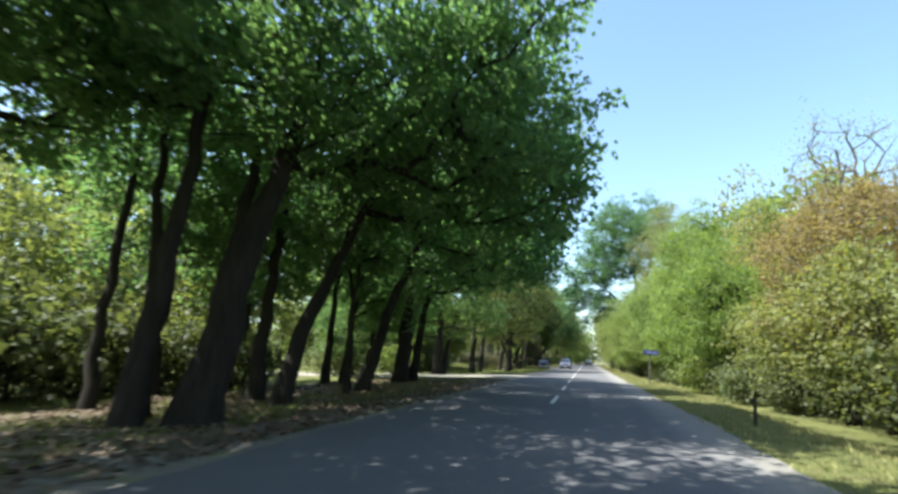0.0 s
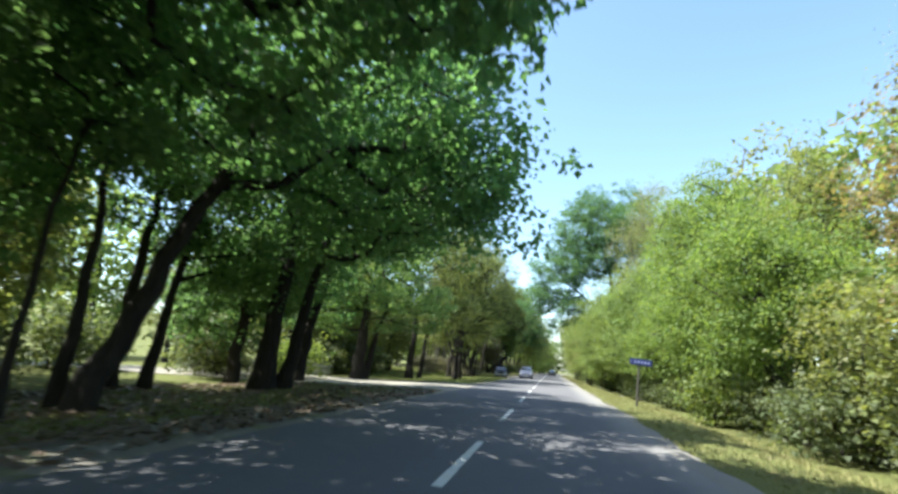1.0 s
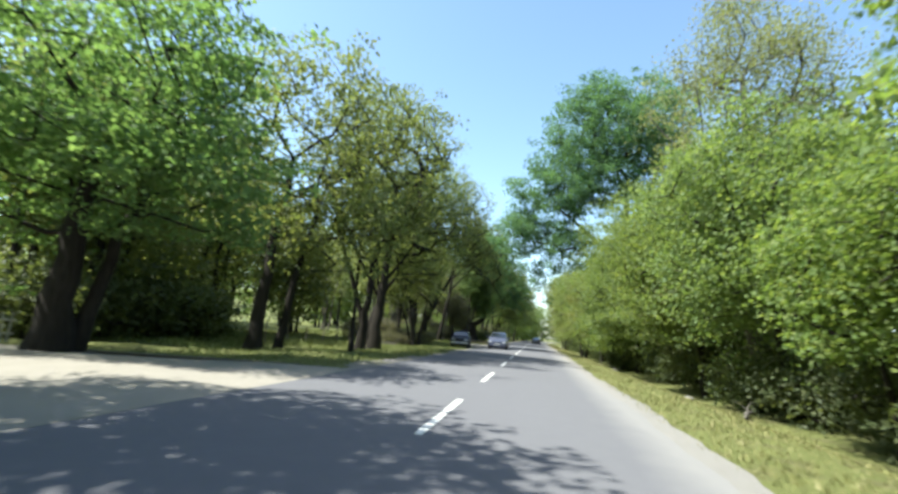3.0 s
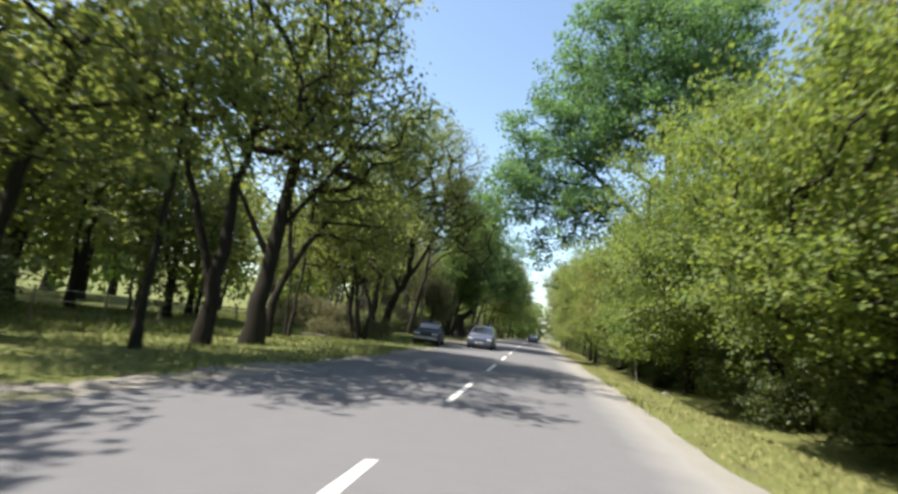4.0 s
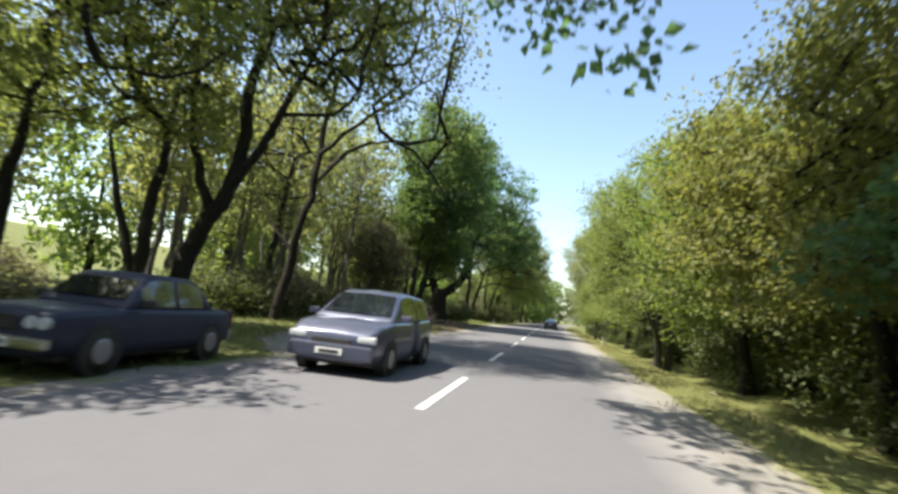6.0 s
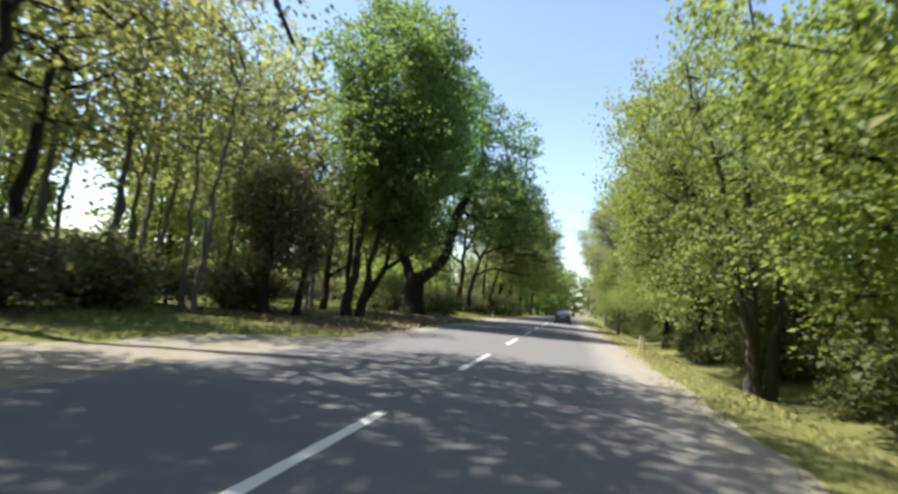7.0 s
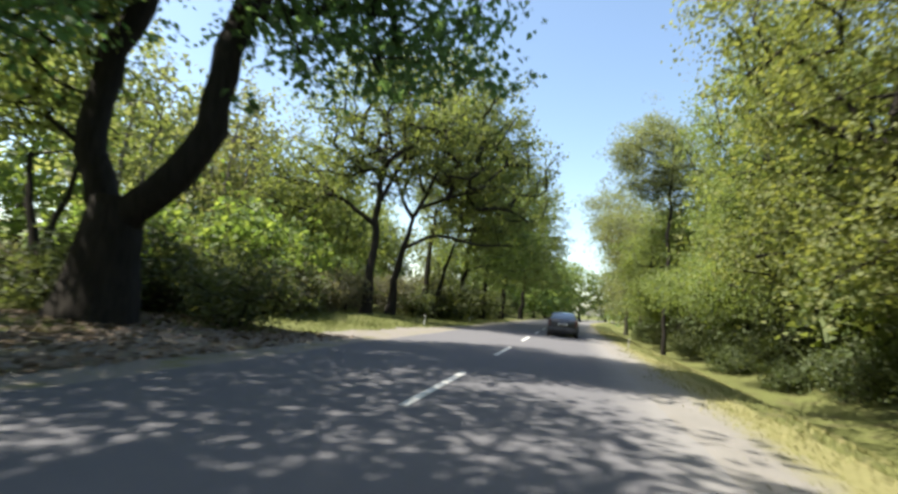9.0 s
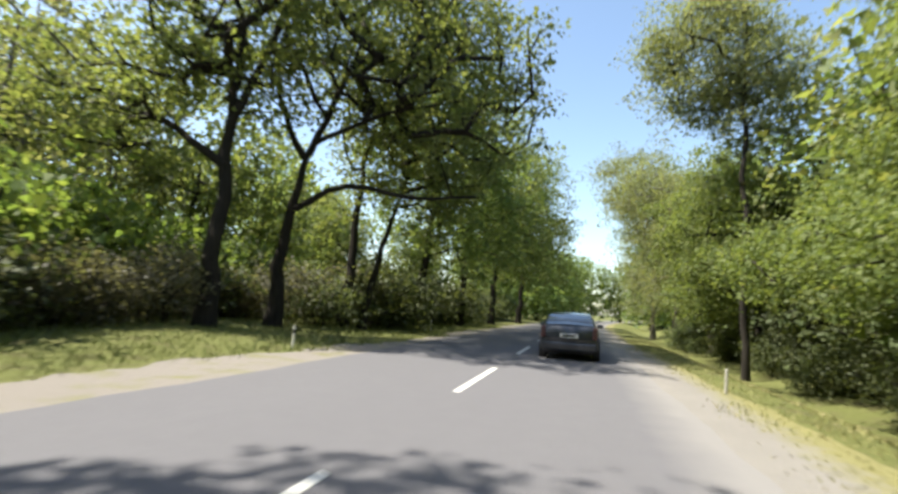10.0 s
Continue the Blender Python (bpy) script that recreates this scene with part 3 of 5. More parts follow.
tree("shaded tree standing back from the verge", "tree", [up(-13.6, -10.4, 8, (0.3, 0.3))], 0.26, [(-13.4, -10.0, 8.2, 4.0, 4.0, 4.4)], DARK, 93, 170, 46, 0.2, group=G_L)
tree("shaded tree standing back from the verge", "tree", [up(-14.6, -4.2, 8, (0.3, 0.3))], 0.26, [(-14.4, -4.0, 7.6, 3.8, 4.0, 4.4)], DARK, 94, 190, 56, 0.2, group=G_L)
tree("dark-trunked tree leaning towards the road", "tree", [up(-12.8, 13.6, 9, (1.8, 0.6))], 0.36,
     [(-9.8, 12.2, 10.6, 4.6, 4.2, 4.0), (-7.6, 11.6, 9.2, 2.4, 2.6, 2.2), (-12.6, 13.2, 6.2, 3.2, 2.8, 2.0), (-15.2, 13.8, 5.2, 3.2, 2.8, 2.4)], DARK, 19, 360, 60, 0.19, group=G_L)
tree("spreading layered tree in fresh green leaf", "tree", [up(-12.5, 22.5, 7, (0.3, 0)), up(-12.2, 22.9, 7, (1.6, 0.8))], [0.5, 0.25],
     [(-12.0, 22.5, 8.6, 5.4, 4.4, 4.4), (-15.2, 22.2, 5.4, 3.4, 3.4, 2.2), (-9.0, 22.6, 5.6, 3.0, 3.2, 2.4)], FRESH, 20, 350, 66, 0.17, 0.85, 0.32, group=G_L)
tree("tall roadside tree in light green leaf", "tree", [up(-11.0, 31.0, 9, (0.6, 0.2)), up(-10.3, 31.8, 8, (1.2, 0.6))], [0.32, 0.2],
     [(-10.2, 31.2, 10.2, 4.8, 4.4, 6.0), (-8.0, 31, 5.6, 3.0, 3.2, 2.6)], OLIVE, 21, 240, 40, 0.17, 0.8, 0.4, group=G_L)
tree("slim young tree with a thin curved trunk", "tree", [up(-7.2, 33.2, 6, (-0.4, 0.5))], 0.11, [(-7.6, 33.6, 6.5, 2.4, 2.4, 2.2)], OLIVE, 22, 60, 50, 0.15, group=G_L)
tree("branching ash-like tree with sparse young leaves", "tree", [up(-8.0, 36.6, 7.5, (0.8, -0.4)), [(-8.0, 36.6, 1.5), (-8.8, 36.4, 4), (-10, 36, 7)]], [0.24, 0.15],
     [(-8.0, 36.4, 10.6, 4.6, 4.0, 5.6)], OLIVE, 23, 280, 32, 0.15, 0.6, group=G_L, limb=0.13)
tree("dark thick-trunked tree with sparse olive leaves", "tree", [up(-8.2, 39.7, 9, (0.5, 0.3)), [(-8.2, 39.7, 3.6), (-6.8, 40.2, 6), (-5.2, 41, 8.4)], [(-8.2, 39.7, 3.2), (-9.8, 39.3, 6), (-11, 39, 8.5)]], [0.34, 0.11, 0.11],
     [(-8.2, 40.0, 11.6, 4.3, 4.2, 5.6), (-5.2, 40.6, 8.4, 2.8, 3.0, 2.8), (-6.2, 42.6, 5.9, 2.5, 2.2, 1.3)], OLIVE, 24, 390, 31, 0.15, 0.65, group=G_L, limb=0.15, tip=0.017)
tree("forked slim tree with thin leaves", "tree", [[(-10.0, 44.0, 0), (-9.9, 44.1, 1.8), (-9.3, 44.3, 3.6), (-7.4, 44.6, 6.4)], [(-9.5, 44.2, 3.2), (-9.9, 44.2, 5.5), (-10.2, 44.2, 7.5)]], [0.2, 0.12],
     [(-9.8, 43.8, 10.2, 3.3, 2.1, 5.2), (-7.6, 45.4, 5.3, 2.7, 2.0, 1.4)], OLIVE, 25, 230, 31, 0.15, 0.6, group=G_L, limb=0.11)
tree("thin-stemmed young tree beside the meadow", "tree", [up(-10.2, 46.6, 10.5, (0.4, 0.5)), up(-10.5, 46.8, 6, (-0.5, 0.2))], [0.09, 0.07], [(-10.0, 46.6, 8.6, 2.2, 1.8, 3.4)], OLIVE, 26, 60, 12, 0.14, group=G_L)
tree("low bushy tree with dense shaded leaves", "tree", [up(-8.6, 51.9, 4, (-0.8, 0.3)), up(-8.3, 52.2, 4, (0.5, 0.4)), up(-8.9, 52.4, 4, (-1.6, 0.2))], [0.16, 0.14, 0.12],
     [(-9.8, 53.0, 6.0, 3.4, 3.2, 3.1), (-12.4, 54.4, 6.6, 3.0, 3.0, 3.4), (-10.2, 55.2, 8.4, 2.6, 2.4, 1.8)], OLIVE, 27, 300, 64, 0.15, group=G_L)
tree("upright roadside tree in olive leaf", "tree", [up(-12.0, 59.2, 7, (0.2, 0.2))], 0.22, [(-12.2, 59, 10.2, 3.8, 3.4, 6.6), (-8.4, 60.2, 8.8, 2.8, 3.0, 2.4), (-9.2, 60.4, 15.6, 3.4, 2.8, 3.2)], OLIVE, 28, 370, 42, 0.15, group=G_L)
tree("upright roadside tree with a forked trunk", "tree", [up(-11.4, 63.2, 7.5, (0.2, 0.2)), [(-11.4, 63.2, 1.0), (-12.2, 63.0, 3.2), (-13.2, 63, 6)]], [0.26, 0.17],
     [(-12.2, 63, 11.0, 4.0, 3.4, 7.0)], OLIVE, 29, 280, 50, 0.15, group=G_L)
tree("leaning tree with many bare upward branches and few leaves", "tree",
     [[(-10.7, 63.9, 0), (-10.2, 64.1, 2.4), (-9.2, 64.4, 5.0), (-9.3, 64.6, 8.5), (-9.2, 64.8, 12)], [(-9.3, 64.4, 4.6), (-7.8, 64.4, 7.4), (-6.4, 64.2, 10.5)], [(-9.8, 64.2, 3.4), (-11.2, 64.4, 6.4), (-11.8, 64.6, 10)]], [0.34, 0.18, 0.18],
     [(-8.4, 64.6, 13.8, 4.6, 4.2, 6.4), (-6.2, 64.4, 10.6, 2.6, 3.0, 3.8), (-4.8, 62.6, 10.8, 2.8, 3.0, 2.2)], OLIVE, 30, 410, 27, 0.15, 0.6, group=G_L, limb=0.15, tip=0.018)
tree("dark-trunked tree with long drooping boughs over the lane", "tree",
     [[(-9.7, 69.0, 0), (-9.3, 69.0, 2.4), (-8.8, 69.0, 6.0), (-8.7, 69.2, 8.6), (-8.3, 69.4, 12)], [(-8.8, 69, 5.8), (-7.2, 69.1, 7.6), (-5.2, 69.2, 7.9), (-3.8, 69.3, 6.8), (-2.8, 69.3, 5.2)],
      [(-9.2, 69, 2.8), (-10.4, 69.1, 4.0), (-11.6, 69.2, 5.4)], [(-8.7, 69, 7.2), (-6.4, 69.6, 9.6), (-4.2, 70.2, 11.4)]], [0.21, 0.1, 0.09, 0.11],
     [(-8.2, 69.2, 14.0, 3.6, 3.0, 4.6), (-4.4, 69.4, 9.0, 2.6, 2.4, 2.4), (-7.8, 69.8, 13.6, 2.4, 2.2, 3.6), (-4.4, 67.4, 11.6, 3.0, 3.4, 2.4)], OLIVE, 31, 310, 20, 0.15, 0.7, group=G_L, limb=0.1, tip=0.015)
tree("dense green roadside tree", "tree", [up(-12.6, 72.5, 8, (0.8, 0))], 0.22, [(-12.2, 72.6, 8.4, 3.8, 3.6, 5.4)], GREY, 32, 200, 18, 0.17, group=G_L)
tree("grey sapling with half-bare twigs", "tree", [up(-10.6, 77.5, 9, (0.5, 0.3)), up(-11.5, 78.0, 8, (-0.6, 0.3))], [0.12, 0.1], [(-10.8, 78, 9, 2.8, 2.8, 4.0)], GREY, 33, 120, 18, 0.14, 0.6, group=G_L, bark=BARK_PALE)
tree("trunk smothered in dark hanging ivy", "ivy-clad tree", [up(-9.9, 80.6, 5, (-0.4, 0.4)), up(-9.0, 81.6, 4, (0.4, 0.2))], [0.2, 0.14],
     [(-10.2, 81.2, 4.7, 2.5, 1.8, 2.0), (-9.4, 81.4, 3.2, 1.9, 1.5, 1.6)], IVY, 34, 170, 80, 0.12, 0.6, 1.0, 0.5, group=G_L)
tree("three-stemmed roadside tree in strong green leaf", "tree", [up(-9.0, 86.8, 9, (0.6, 0.4)), up(-8.6, 87.3, 9, (1.4, 0.8)), up(-9.4, 87.4, 8, (-0.6, 0.8))], [0.24, 0.2, 0.17],
     [(-7.6, 87.0, 11.8, 3.9, 3.9, 6.2), (-5.6, 87.2, 9.4, 2.2, 2.6, 3.4), (-6.0, 88.4, 11.2, 2.4, 2.6, 3.4), (-8.0, 88.6, 6.4, 3.0, 2.4, 1.7), (-7.0, 89.2, 4.9, 2.4, 1.8, 1.1), (-7.8, 85.8, 9.6, 2.2, 2.0, 2.2), (-7.0, 86.9, 8.4, 2.2, 1.8, 1.6)], FRESH, 35, 800, 62, 0.17, group=G_L)
tree("slim tree with a low side branch", "tree", [up(-12.0, 90.0, 7, (0.3, 0)), [(-11.9, 90, 2.0), (-10.8, 90.2, 2.8), (-9.8, 90.4, 3.9)]], [0.2, 0.1], [(-11.6, 90, 8.4, 2.8, 2.6, 3.2)], OLIVE, 36, 90, 30, 0.16, group=G_L)
tree("crooked dark tree with a long arching limb", "tree", [[(-11.0, 93.2, 0), (-10.4, 93.1, 1.4), (-9.5, 93.0, 3.0), (-9.2, 93.0, 5.4)], [(-9.7, 93.0, 2.7), (-8.2, 93.1, 3.7), (-6.6, 93.2, 4.6), (-5.0, 93.4, 5.0)]], [0.24, 0.13],
     [(-8.4, 93.2, 7.8, 3.2, 2.6, 2.2), (-6.8, 92.8, 11.0, 3.4, 2.8, 3.0), (-10.6, 94.4, 8.6, 3.4, 2.8, 2.4), (-8.6, 95.2, 5.9, 2.8, 2.0, 1.1), (-9.4, 96.4, 12.2, 3.4, 2.8, 2.2)], DARK, 95, 440, 31, 0.17, group=G_L, limb=0.1)
tree("small dark tree parting into two slim stems near the lawn", "tree", [[(-13.4, 101.5, 0), (-13.4, 101.5, 1.0), (-13.5, 101.5, 1.5), (-14.5, 101.6, 4.6)], [(-13.4, 101.5, 1.2), (-12.9, 101.5, 2.6), (-12.3, 101.5, 4.8)]], [0.2, 0.14],
     [(-14.4, 102, 7.0, 3.0, 2.6, 2.2), (-13.0, 99.8, 9.4, 3.6, 3.2, 2.6)], OLIVE, 96, 210, 44, 0.16, group=G_L, limb=0.07)
tree("massive old tree forked low into two curving trunks", "tree",
     [[(-9.8, 100.5, 0), (-9.7, 100.5, 1.6), (-9.6, 100.5, 3.2)],
      [(-9.8, 100.5, 2.4), (-10.8, 100.5, 4.4), (-10.8, 100.6, 6.6), (-9.9, 100.8, 9.6), (-9.2, 101, 13.6)],
      [(-9.5, 100.5, 2.5), (-8.1, 100.5, 3.7), (-7.3, 100.6, 5.1), (-7.1, 100.6, 7.2), (-6.2, 100.8, 9.6), (-5.2, 101, 13)]], [0.98, 0.42, 0.44],
     [(-8.4, 100.6, 14.6, 4.6, 4.2, 6.8), (-3.6, 100.2, 9.6, 3.4, 2.8, 2.8), (-1.5, 100.4, 7.8, 2.3, 2.2, 2.4), (-4.4, 100.0, 7.3, 2.6, 2.2, 1.5), (-12.0, 100.2, 11.0, 2.6, 3.0, 2.8), (-3.6, 100.4, 12.8, 3.1, 3.0, 3.9), (-9.8, 97.0, 9.6, 3.2, 2.8, 2.0)], DARK, 37, 610, 43, 0.19, group=G_L, limb=0.26, taper=0.6)
tree("dark old roadside tree with level limbs", "tree", [up(-9.7, 118.0, 10.5, (0.1, 0.2)), [(-9.6, 118, 5.2), (-11.8, 117.8, 6.6), (-15.5, 117.5, 7.6)], [(-9.6, 118, 6.6), (-8.6, 118, 8.6), (-7.4, 118, 12)]], [0.3, 0.15, 0.16],
     [(-10.4, 118, 11.8, 4.8, 4.2, 5.6), (-14.0, 117.6, 8.0, 3.8, 3.2, 2.8), (-5.6, 115.4, 10.6, 2.8, 1.7, 2.0)], OLIVE, 38, 400, 38, 0.17, 0.65, group=G_L, limb=0.15, tip=0.019)
tree("wide-limbed tree with dark crooked branches over the road", "tree",
     [[(-9.4, 121.3, 0), (-9.1, 121, 2.4), (-8.5, 120.6, 5.0), (-8.1, 120.6, 6.6)], [(-8.6, 120.6, 4.3), (-6.6, 120.6, 5.2), (-4.0, 120.8, 4.8), (-1.8, 121, 4.9)],
      [(-8.1, 120.6, 6.4), (-7.2, 120.7, 8.6), (-6.4, 121, 11.4)], [(-8.2, 120.6, 6.2), (-9.4, 120.6, 8.2), (-10.0, 120.8, 11)], [(-8.0, 120.6, 6.8), (-5.0, 120.8, 8.0), (-2.6, 121, 8.4)]], [0.3, 0.13, 0.15, 0.14, 0.11],
     [(-6.4, 121, 12.6, 5.4, 4.4, 6.0), (-2.2, 121, 8.8, 3.1, 3.0, 3.2)], OLIVE, 39, 430, 28, 0.17, 0.65, group=G_L, limb=0.15, tip=0.019)
tree("leafy tree behind the dark undergrowth", "tree", [up(-8.5, 125.4, 8, (0.4, 0.2)), up(-7.8, 125.9, 7, (1.6, 0.3))], [0.26, 0.18], [(-6.0, 126, 11.0, 5.2, 4.4, 7.4)], OLIVE, 40, 350, 56, 0.17, group=G_L)
for i, (y, x, h) in enumerate([(133, -7.4, 16), (141, -6.8, 17), (150, -6.0, 18), (161, -4.8, 20)]):
    tree("tall roadside tree in young green leaf", "tree", [up(x, y, h * 0.6, (0.8, 0))], 0.28,
         [(x + 0.8, y, h * 0.6, 5.4, 5.0, h * 0.46), (x + 3.8, y, h * 0.42, 2.8, 3.2, h * 0.22)], (GREEN, OLIVE)[i % 2], 41 + i, 240, 54, 0.2, 0.9, group=G_L)

# ---- near side of the road
tree("tall thin tree with red-brown spring leaves", "tree", [up(11.6, -6.0, 8, (0, 0.5)), up(11.0, -4.6, 7, (-0.8, 0.4)), up(12.2, -3.0, 8, (0.6, 0.4))], [0.14, 0.12, 0.12],
     [(11.0, -4.0, 5.0, 4.0, 5.0, 3.8), (12.4, -1.4, 6.6, 2.8, 3.4, 2.6)], RUST, 60, 380, 58, 0.14, 0.7, group=G_R, bark=BARK_PALE)
tree("half-bare grey tree with fine upright twigs", "tree", [up(13.5, 2.0, 12, (0, 0.5)), up(14.2, 3.4, 11, (0.6, 0.4))], [0.14, 0.12], [(13.6, 2.6, 10.5, 2.8, 3.6, 4.2)], GREY, 61, 220, 9, 0.12, 0.6, group=G_R, bark=BARK_PALE, limb=0.07)
tree("rounded tree in yellow-green leaf above the ditch", "tree", [up(9.0, 6.6, 5.5, (-0.4, 0)), up(9.4, 7.6, 5, (0.6, 0.2))], [0.2, 0.15],
     [(8.8, 7.0, 5.0, 3.5, 4.2, 3.0)], LIME, 62, 260, 72, 0.15, group=G_R)
tree("pointed grey-green tree behind the hedge", "tree", [up(12.2, 9.2, 9, (0, 0))], 0.16, [(12.0, 9.2, 8.0, 2.2, 2.6, 4.0)], GOLD, 63, 140, 50, 0.14, group=G_R)
tree("tall yellow-green tree crowding the verge", "tree", [up(9.6, 15.6, 9, (-0.2, 0)), up(10.2, 16.6, 8, (0.8, 0))], [0.24, 0.18],
     [(9.5, 15.6, 7.6, 3.9, 4.0, 6.0), (7.8, 13.8, 4.6, 2.4, 2.8, 2.0)], LIME, 64, 380, 74, 0.15, group=G_R)
tree("bright leafy bush beside the sign", "bush", [up(8.2, 20.5, 3, (-0.6, 0)), up(8.5, 20.9, 3, (0.6, 0.3))], [0.07, 0.06], [(8.0, 20.5, 3.7, 2.2, 2.8, 2.2)], LIME, 65, 150, 66, 0.14, group=G_R, name="bush")
tree("yellow-green tree leaning out over the verge", "tree", [up(9.0, 26.5, 6, (-0.8, 0))], 0.2, [(8.2, 26.8, 6.0, 3.8, 4.0, 3.9)], GREEN, 66, 250, 66, 0.16, group=G_R)
tree("tall grey-green willow-like tree with hazy twigs", "tree", [up(10.4, 33.0, 14, (-0.4, 0)), up(10.9, 34.2, 12, (1.0, 0.6))], [0.3, 0.2],
     [(10.3, 33.4, 12.0, 4.6, 4.4, 7.6)], GREY, 67, 340, 46, 0.15, 0.8, 0.9, 0.5, group=G_R, bark=BARK_PALE)
tree("full green tree spreading low under the tall grey-green one", "tree", [up(9.0, 34.6, 4.6, (-0.9, 0)), up(9.3, 35.6, 4.2, (-0.2, 0.8))], [0.16, 0.12],
     [(7.6, 34.4, 5.8, 3.3, 4.4, 3.7)], LIME, 97, 250, 62, 0.15, group=G_R)
tree("dense rounded green tree overhanging the ditch", "tree", [up(9.6, 42.6, 6.5, (-0.6, 0)), up(10.2, 44, 6, (0.4, 0.4))], [0.24, 0.18],
     [(9.2, 43.2, 7.6, 5.4, 5.4, 5.0), (6.0, 44.6, 4.8, 2.3, 3.6, 2.4), (10.6, 38.0, 5.2, 3.4, 3.6, 3.6)], GREEN, 68, 480, 74, 0.16, 0.8, 0.5, group=G_R)
tree("towering old tree with blue-green leaves reaching over the road", "tree",
     [up(9.0, 55.6, 17, (-0.4, 0.4)), [(8.8, 55.6, 7.5), (6.0, 55.8, 11), (2.4, 56, 14)], [(8.5, 55.7, 10), (10.4, 56.4, 15), (12, 57, 20)]], [0.42, 0.22, 0.2],
     [(6.6, 55.8, 20.0, 5.6, 5.4, 7.0), (1.8, 56.0, 14.6, 4.2, 3.6, 4.4), (3.4, 55.8, 10.2, 3.0, 3.0, 2.4), (-0.8, 56.0, 11.4, 2.6, 2.8, 2.2), (1.0, 56.1, 7.3, 1.0, 1.0, 1.1), (11.5, 57, 22, 3.6, 4.2, 6.0)],
     TEAL, 69, 640, 62, 0.24, 0.85, group=G_R, limb=0.24)
tree("leafy tree with bronze-tinted young leaves", "tree", [up(9.2, 51.0, 6, (-0.5, 0))], 0.2, [(8.4, 50.6, 6.2, 4.4, 4.0, 5.4), (7.0, 53.4, 3.4, 1.8, 2.2, 2.2)], LIME, 70, 290, 70, 0.16, group=G_R)
tree("rounded tree with bronze and green young leaves", "tree", [up(8.8, 62.0, 6, (-0.8, 0)), up(9.3, 63, 6, (0.5, 0.2))], [0.2, 0.15],
     [(8.9, 62.2, 7.0, 4.1, 4.6, 4.6), (6.4, 65.0, 6.0, 2.2, 3.0, 2.6)], GOLD, 71, 360, 70, 0.16, group=G_R)
tree("rounded spring-green tree along the ditch", "tree", [up(9.0, 71.0, 6, (-0.6, 0))], 0.22, [(8.6, 71, 7.0, 4.6, 4.6, 4.6)], LIME, 72, 300, 66, 0.17, group=G_R)
tree("yellow-green tree with several grey trunks showing", "tree", [up(7.3, 79.0, 8, (-0.3, 0.4)), up(7.9, 79.4, 8, (0.9, 0.3)), [(7.3, 79.0, 1.2), (6.5, 79.3, 3.6), (5.4, 79.8, 6.4)], [(7.2, 78.8, 1.6), (6.5, 78.2, 4.0), (5.9, 77.9, 6.6), (5.0, 78.0, 9.4)]], [0.2, 0.15, 0.11, 0.11],
     [(7.0, 79.8, 7.8, 4.2, 4.4, 4.8), (5.2, 82.0, 5.8, 1.9, 3.0, 2.2), (4.9, 84.0, 9.0, 2.0, 2.6, 3.0)], HONEY, 73, 390, 46, 0.15, 0.7, group=G_R, bark=BARK_GREY, limb=0.12)
tree("yellow-green roadside tree with arching twigs", "tree", [up(8.8, 91.6, 7, (-0.6, 0)), up(9.4, 92.6, 7, (0.4, 0.3)), [(8.6, 91.6, 2.6), (6.6, 91.8, 4.5), (5.0, 92.4, 5.4), (3.4, 93.0, 7.2)], [(8.6, 91.6, 3.6), (7.2, 91.2, 6.2), (5.6, 91.4, 9.2)]], [0.2, 0.16, 0.09, 0.09],
     [(8.6, 91.8, 8.6, 4.2, 4.6, 5.8), (5.4, 92.8, 8.6, 2.0, 2.6, 2.4)], HONEY, 74, 400, 62, 0.145, group=G_R, limb=0.14)
tree("bronze-leaved tree over the ditch", "tree", [up(9.0, 102.5, 7, (-0.4, 0))], 0.2, [(9.0, 102.5, 8.8, 4.5, 4.6, 6.2)], GOLD, 75, 400, 66, 0.145, group=G_R, limb=0.14)
tree("yellow-green tree with bronze tips", "tree", [up(10.0, 112.0, 7, (-0.2, 0)), up(10.6, 113, 7, (0.6, 0.2))], [0.2, 0.16], [(9.9, 112.6, 9.0, 3.9, 4.6, 6.6)], HONEY, 76, 430, 60, 0.135, group=G_R, limb=0.14)
tree("bright green low tree behind the stake", "tree", [up(10.6, 118.6, 4, (-0.3, 0))], 0.12, [(10.4, 118.4, 4.6, 2.6, 3.0, 2.8)], HONEY, 77, 190, 66, 0.15, group=G_R)
tree("very slim straight-stemmed tree with a high grey-green crown", "tree", [up(7.8, 125.7, 15.0, (0.1, 0.1))], 0.13, [(6.6, 126.8, 13.4, 2.8, 2.6, 3.5), (8.6, 126.6, 11.8, 2.3, 2.2, 2.7)], GREY, 78, 290, 54, 0.15, group=G_R, limb=0.06, taper=0.5)
tree("golden-green tree filling the verge ahead", "tree", [up(9.6, 130.0, 7, (-0.4, 0))], 0.2, [(9.0, 131.0, 6.0, 4.0, 4.4, 4.6)], HONEY, 79, 260, 62, 0.18, group=G_R)
for i, (y, x, h) in enumerate([(139, 9.6, 13), (149, 9.2, 18), (160, 8.8, 21)]):
    tree("tall roadside tree in pale young leaf", "tree", [up(x, y, h * 0.6)], 0.24, [(x - 0.4, y, h * 0.55, 4.6, 5.0, h * 0.42), (x - 3.9, y, h * 0.76, 2.6, 3.4, h * 0.17)], GREY, 80 + i, 300, 34, 0.2, 0.9, group=G_R, bark=BARK_PALE)

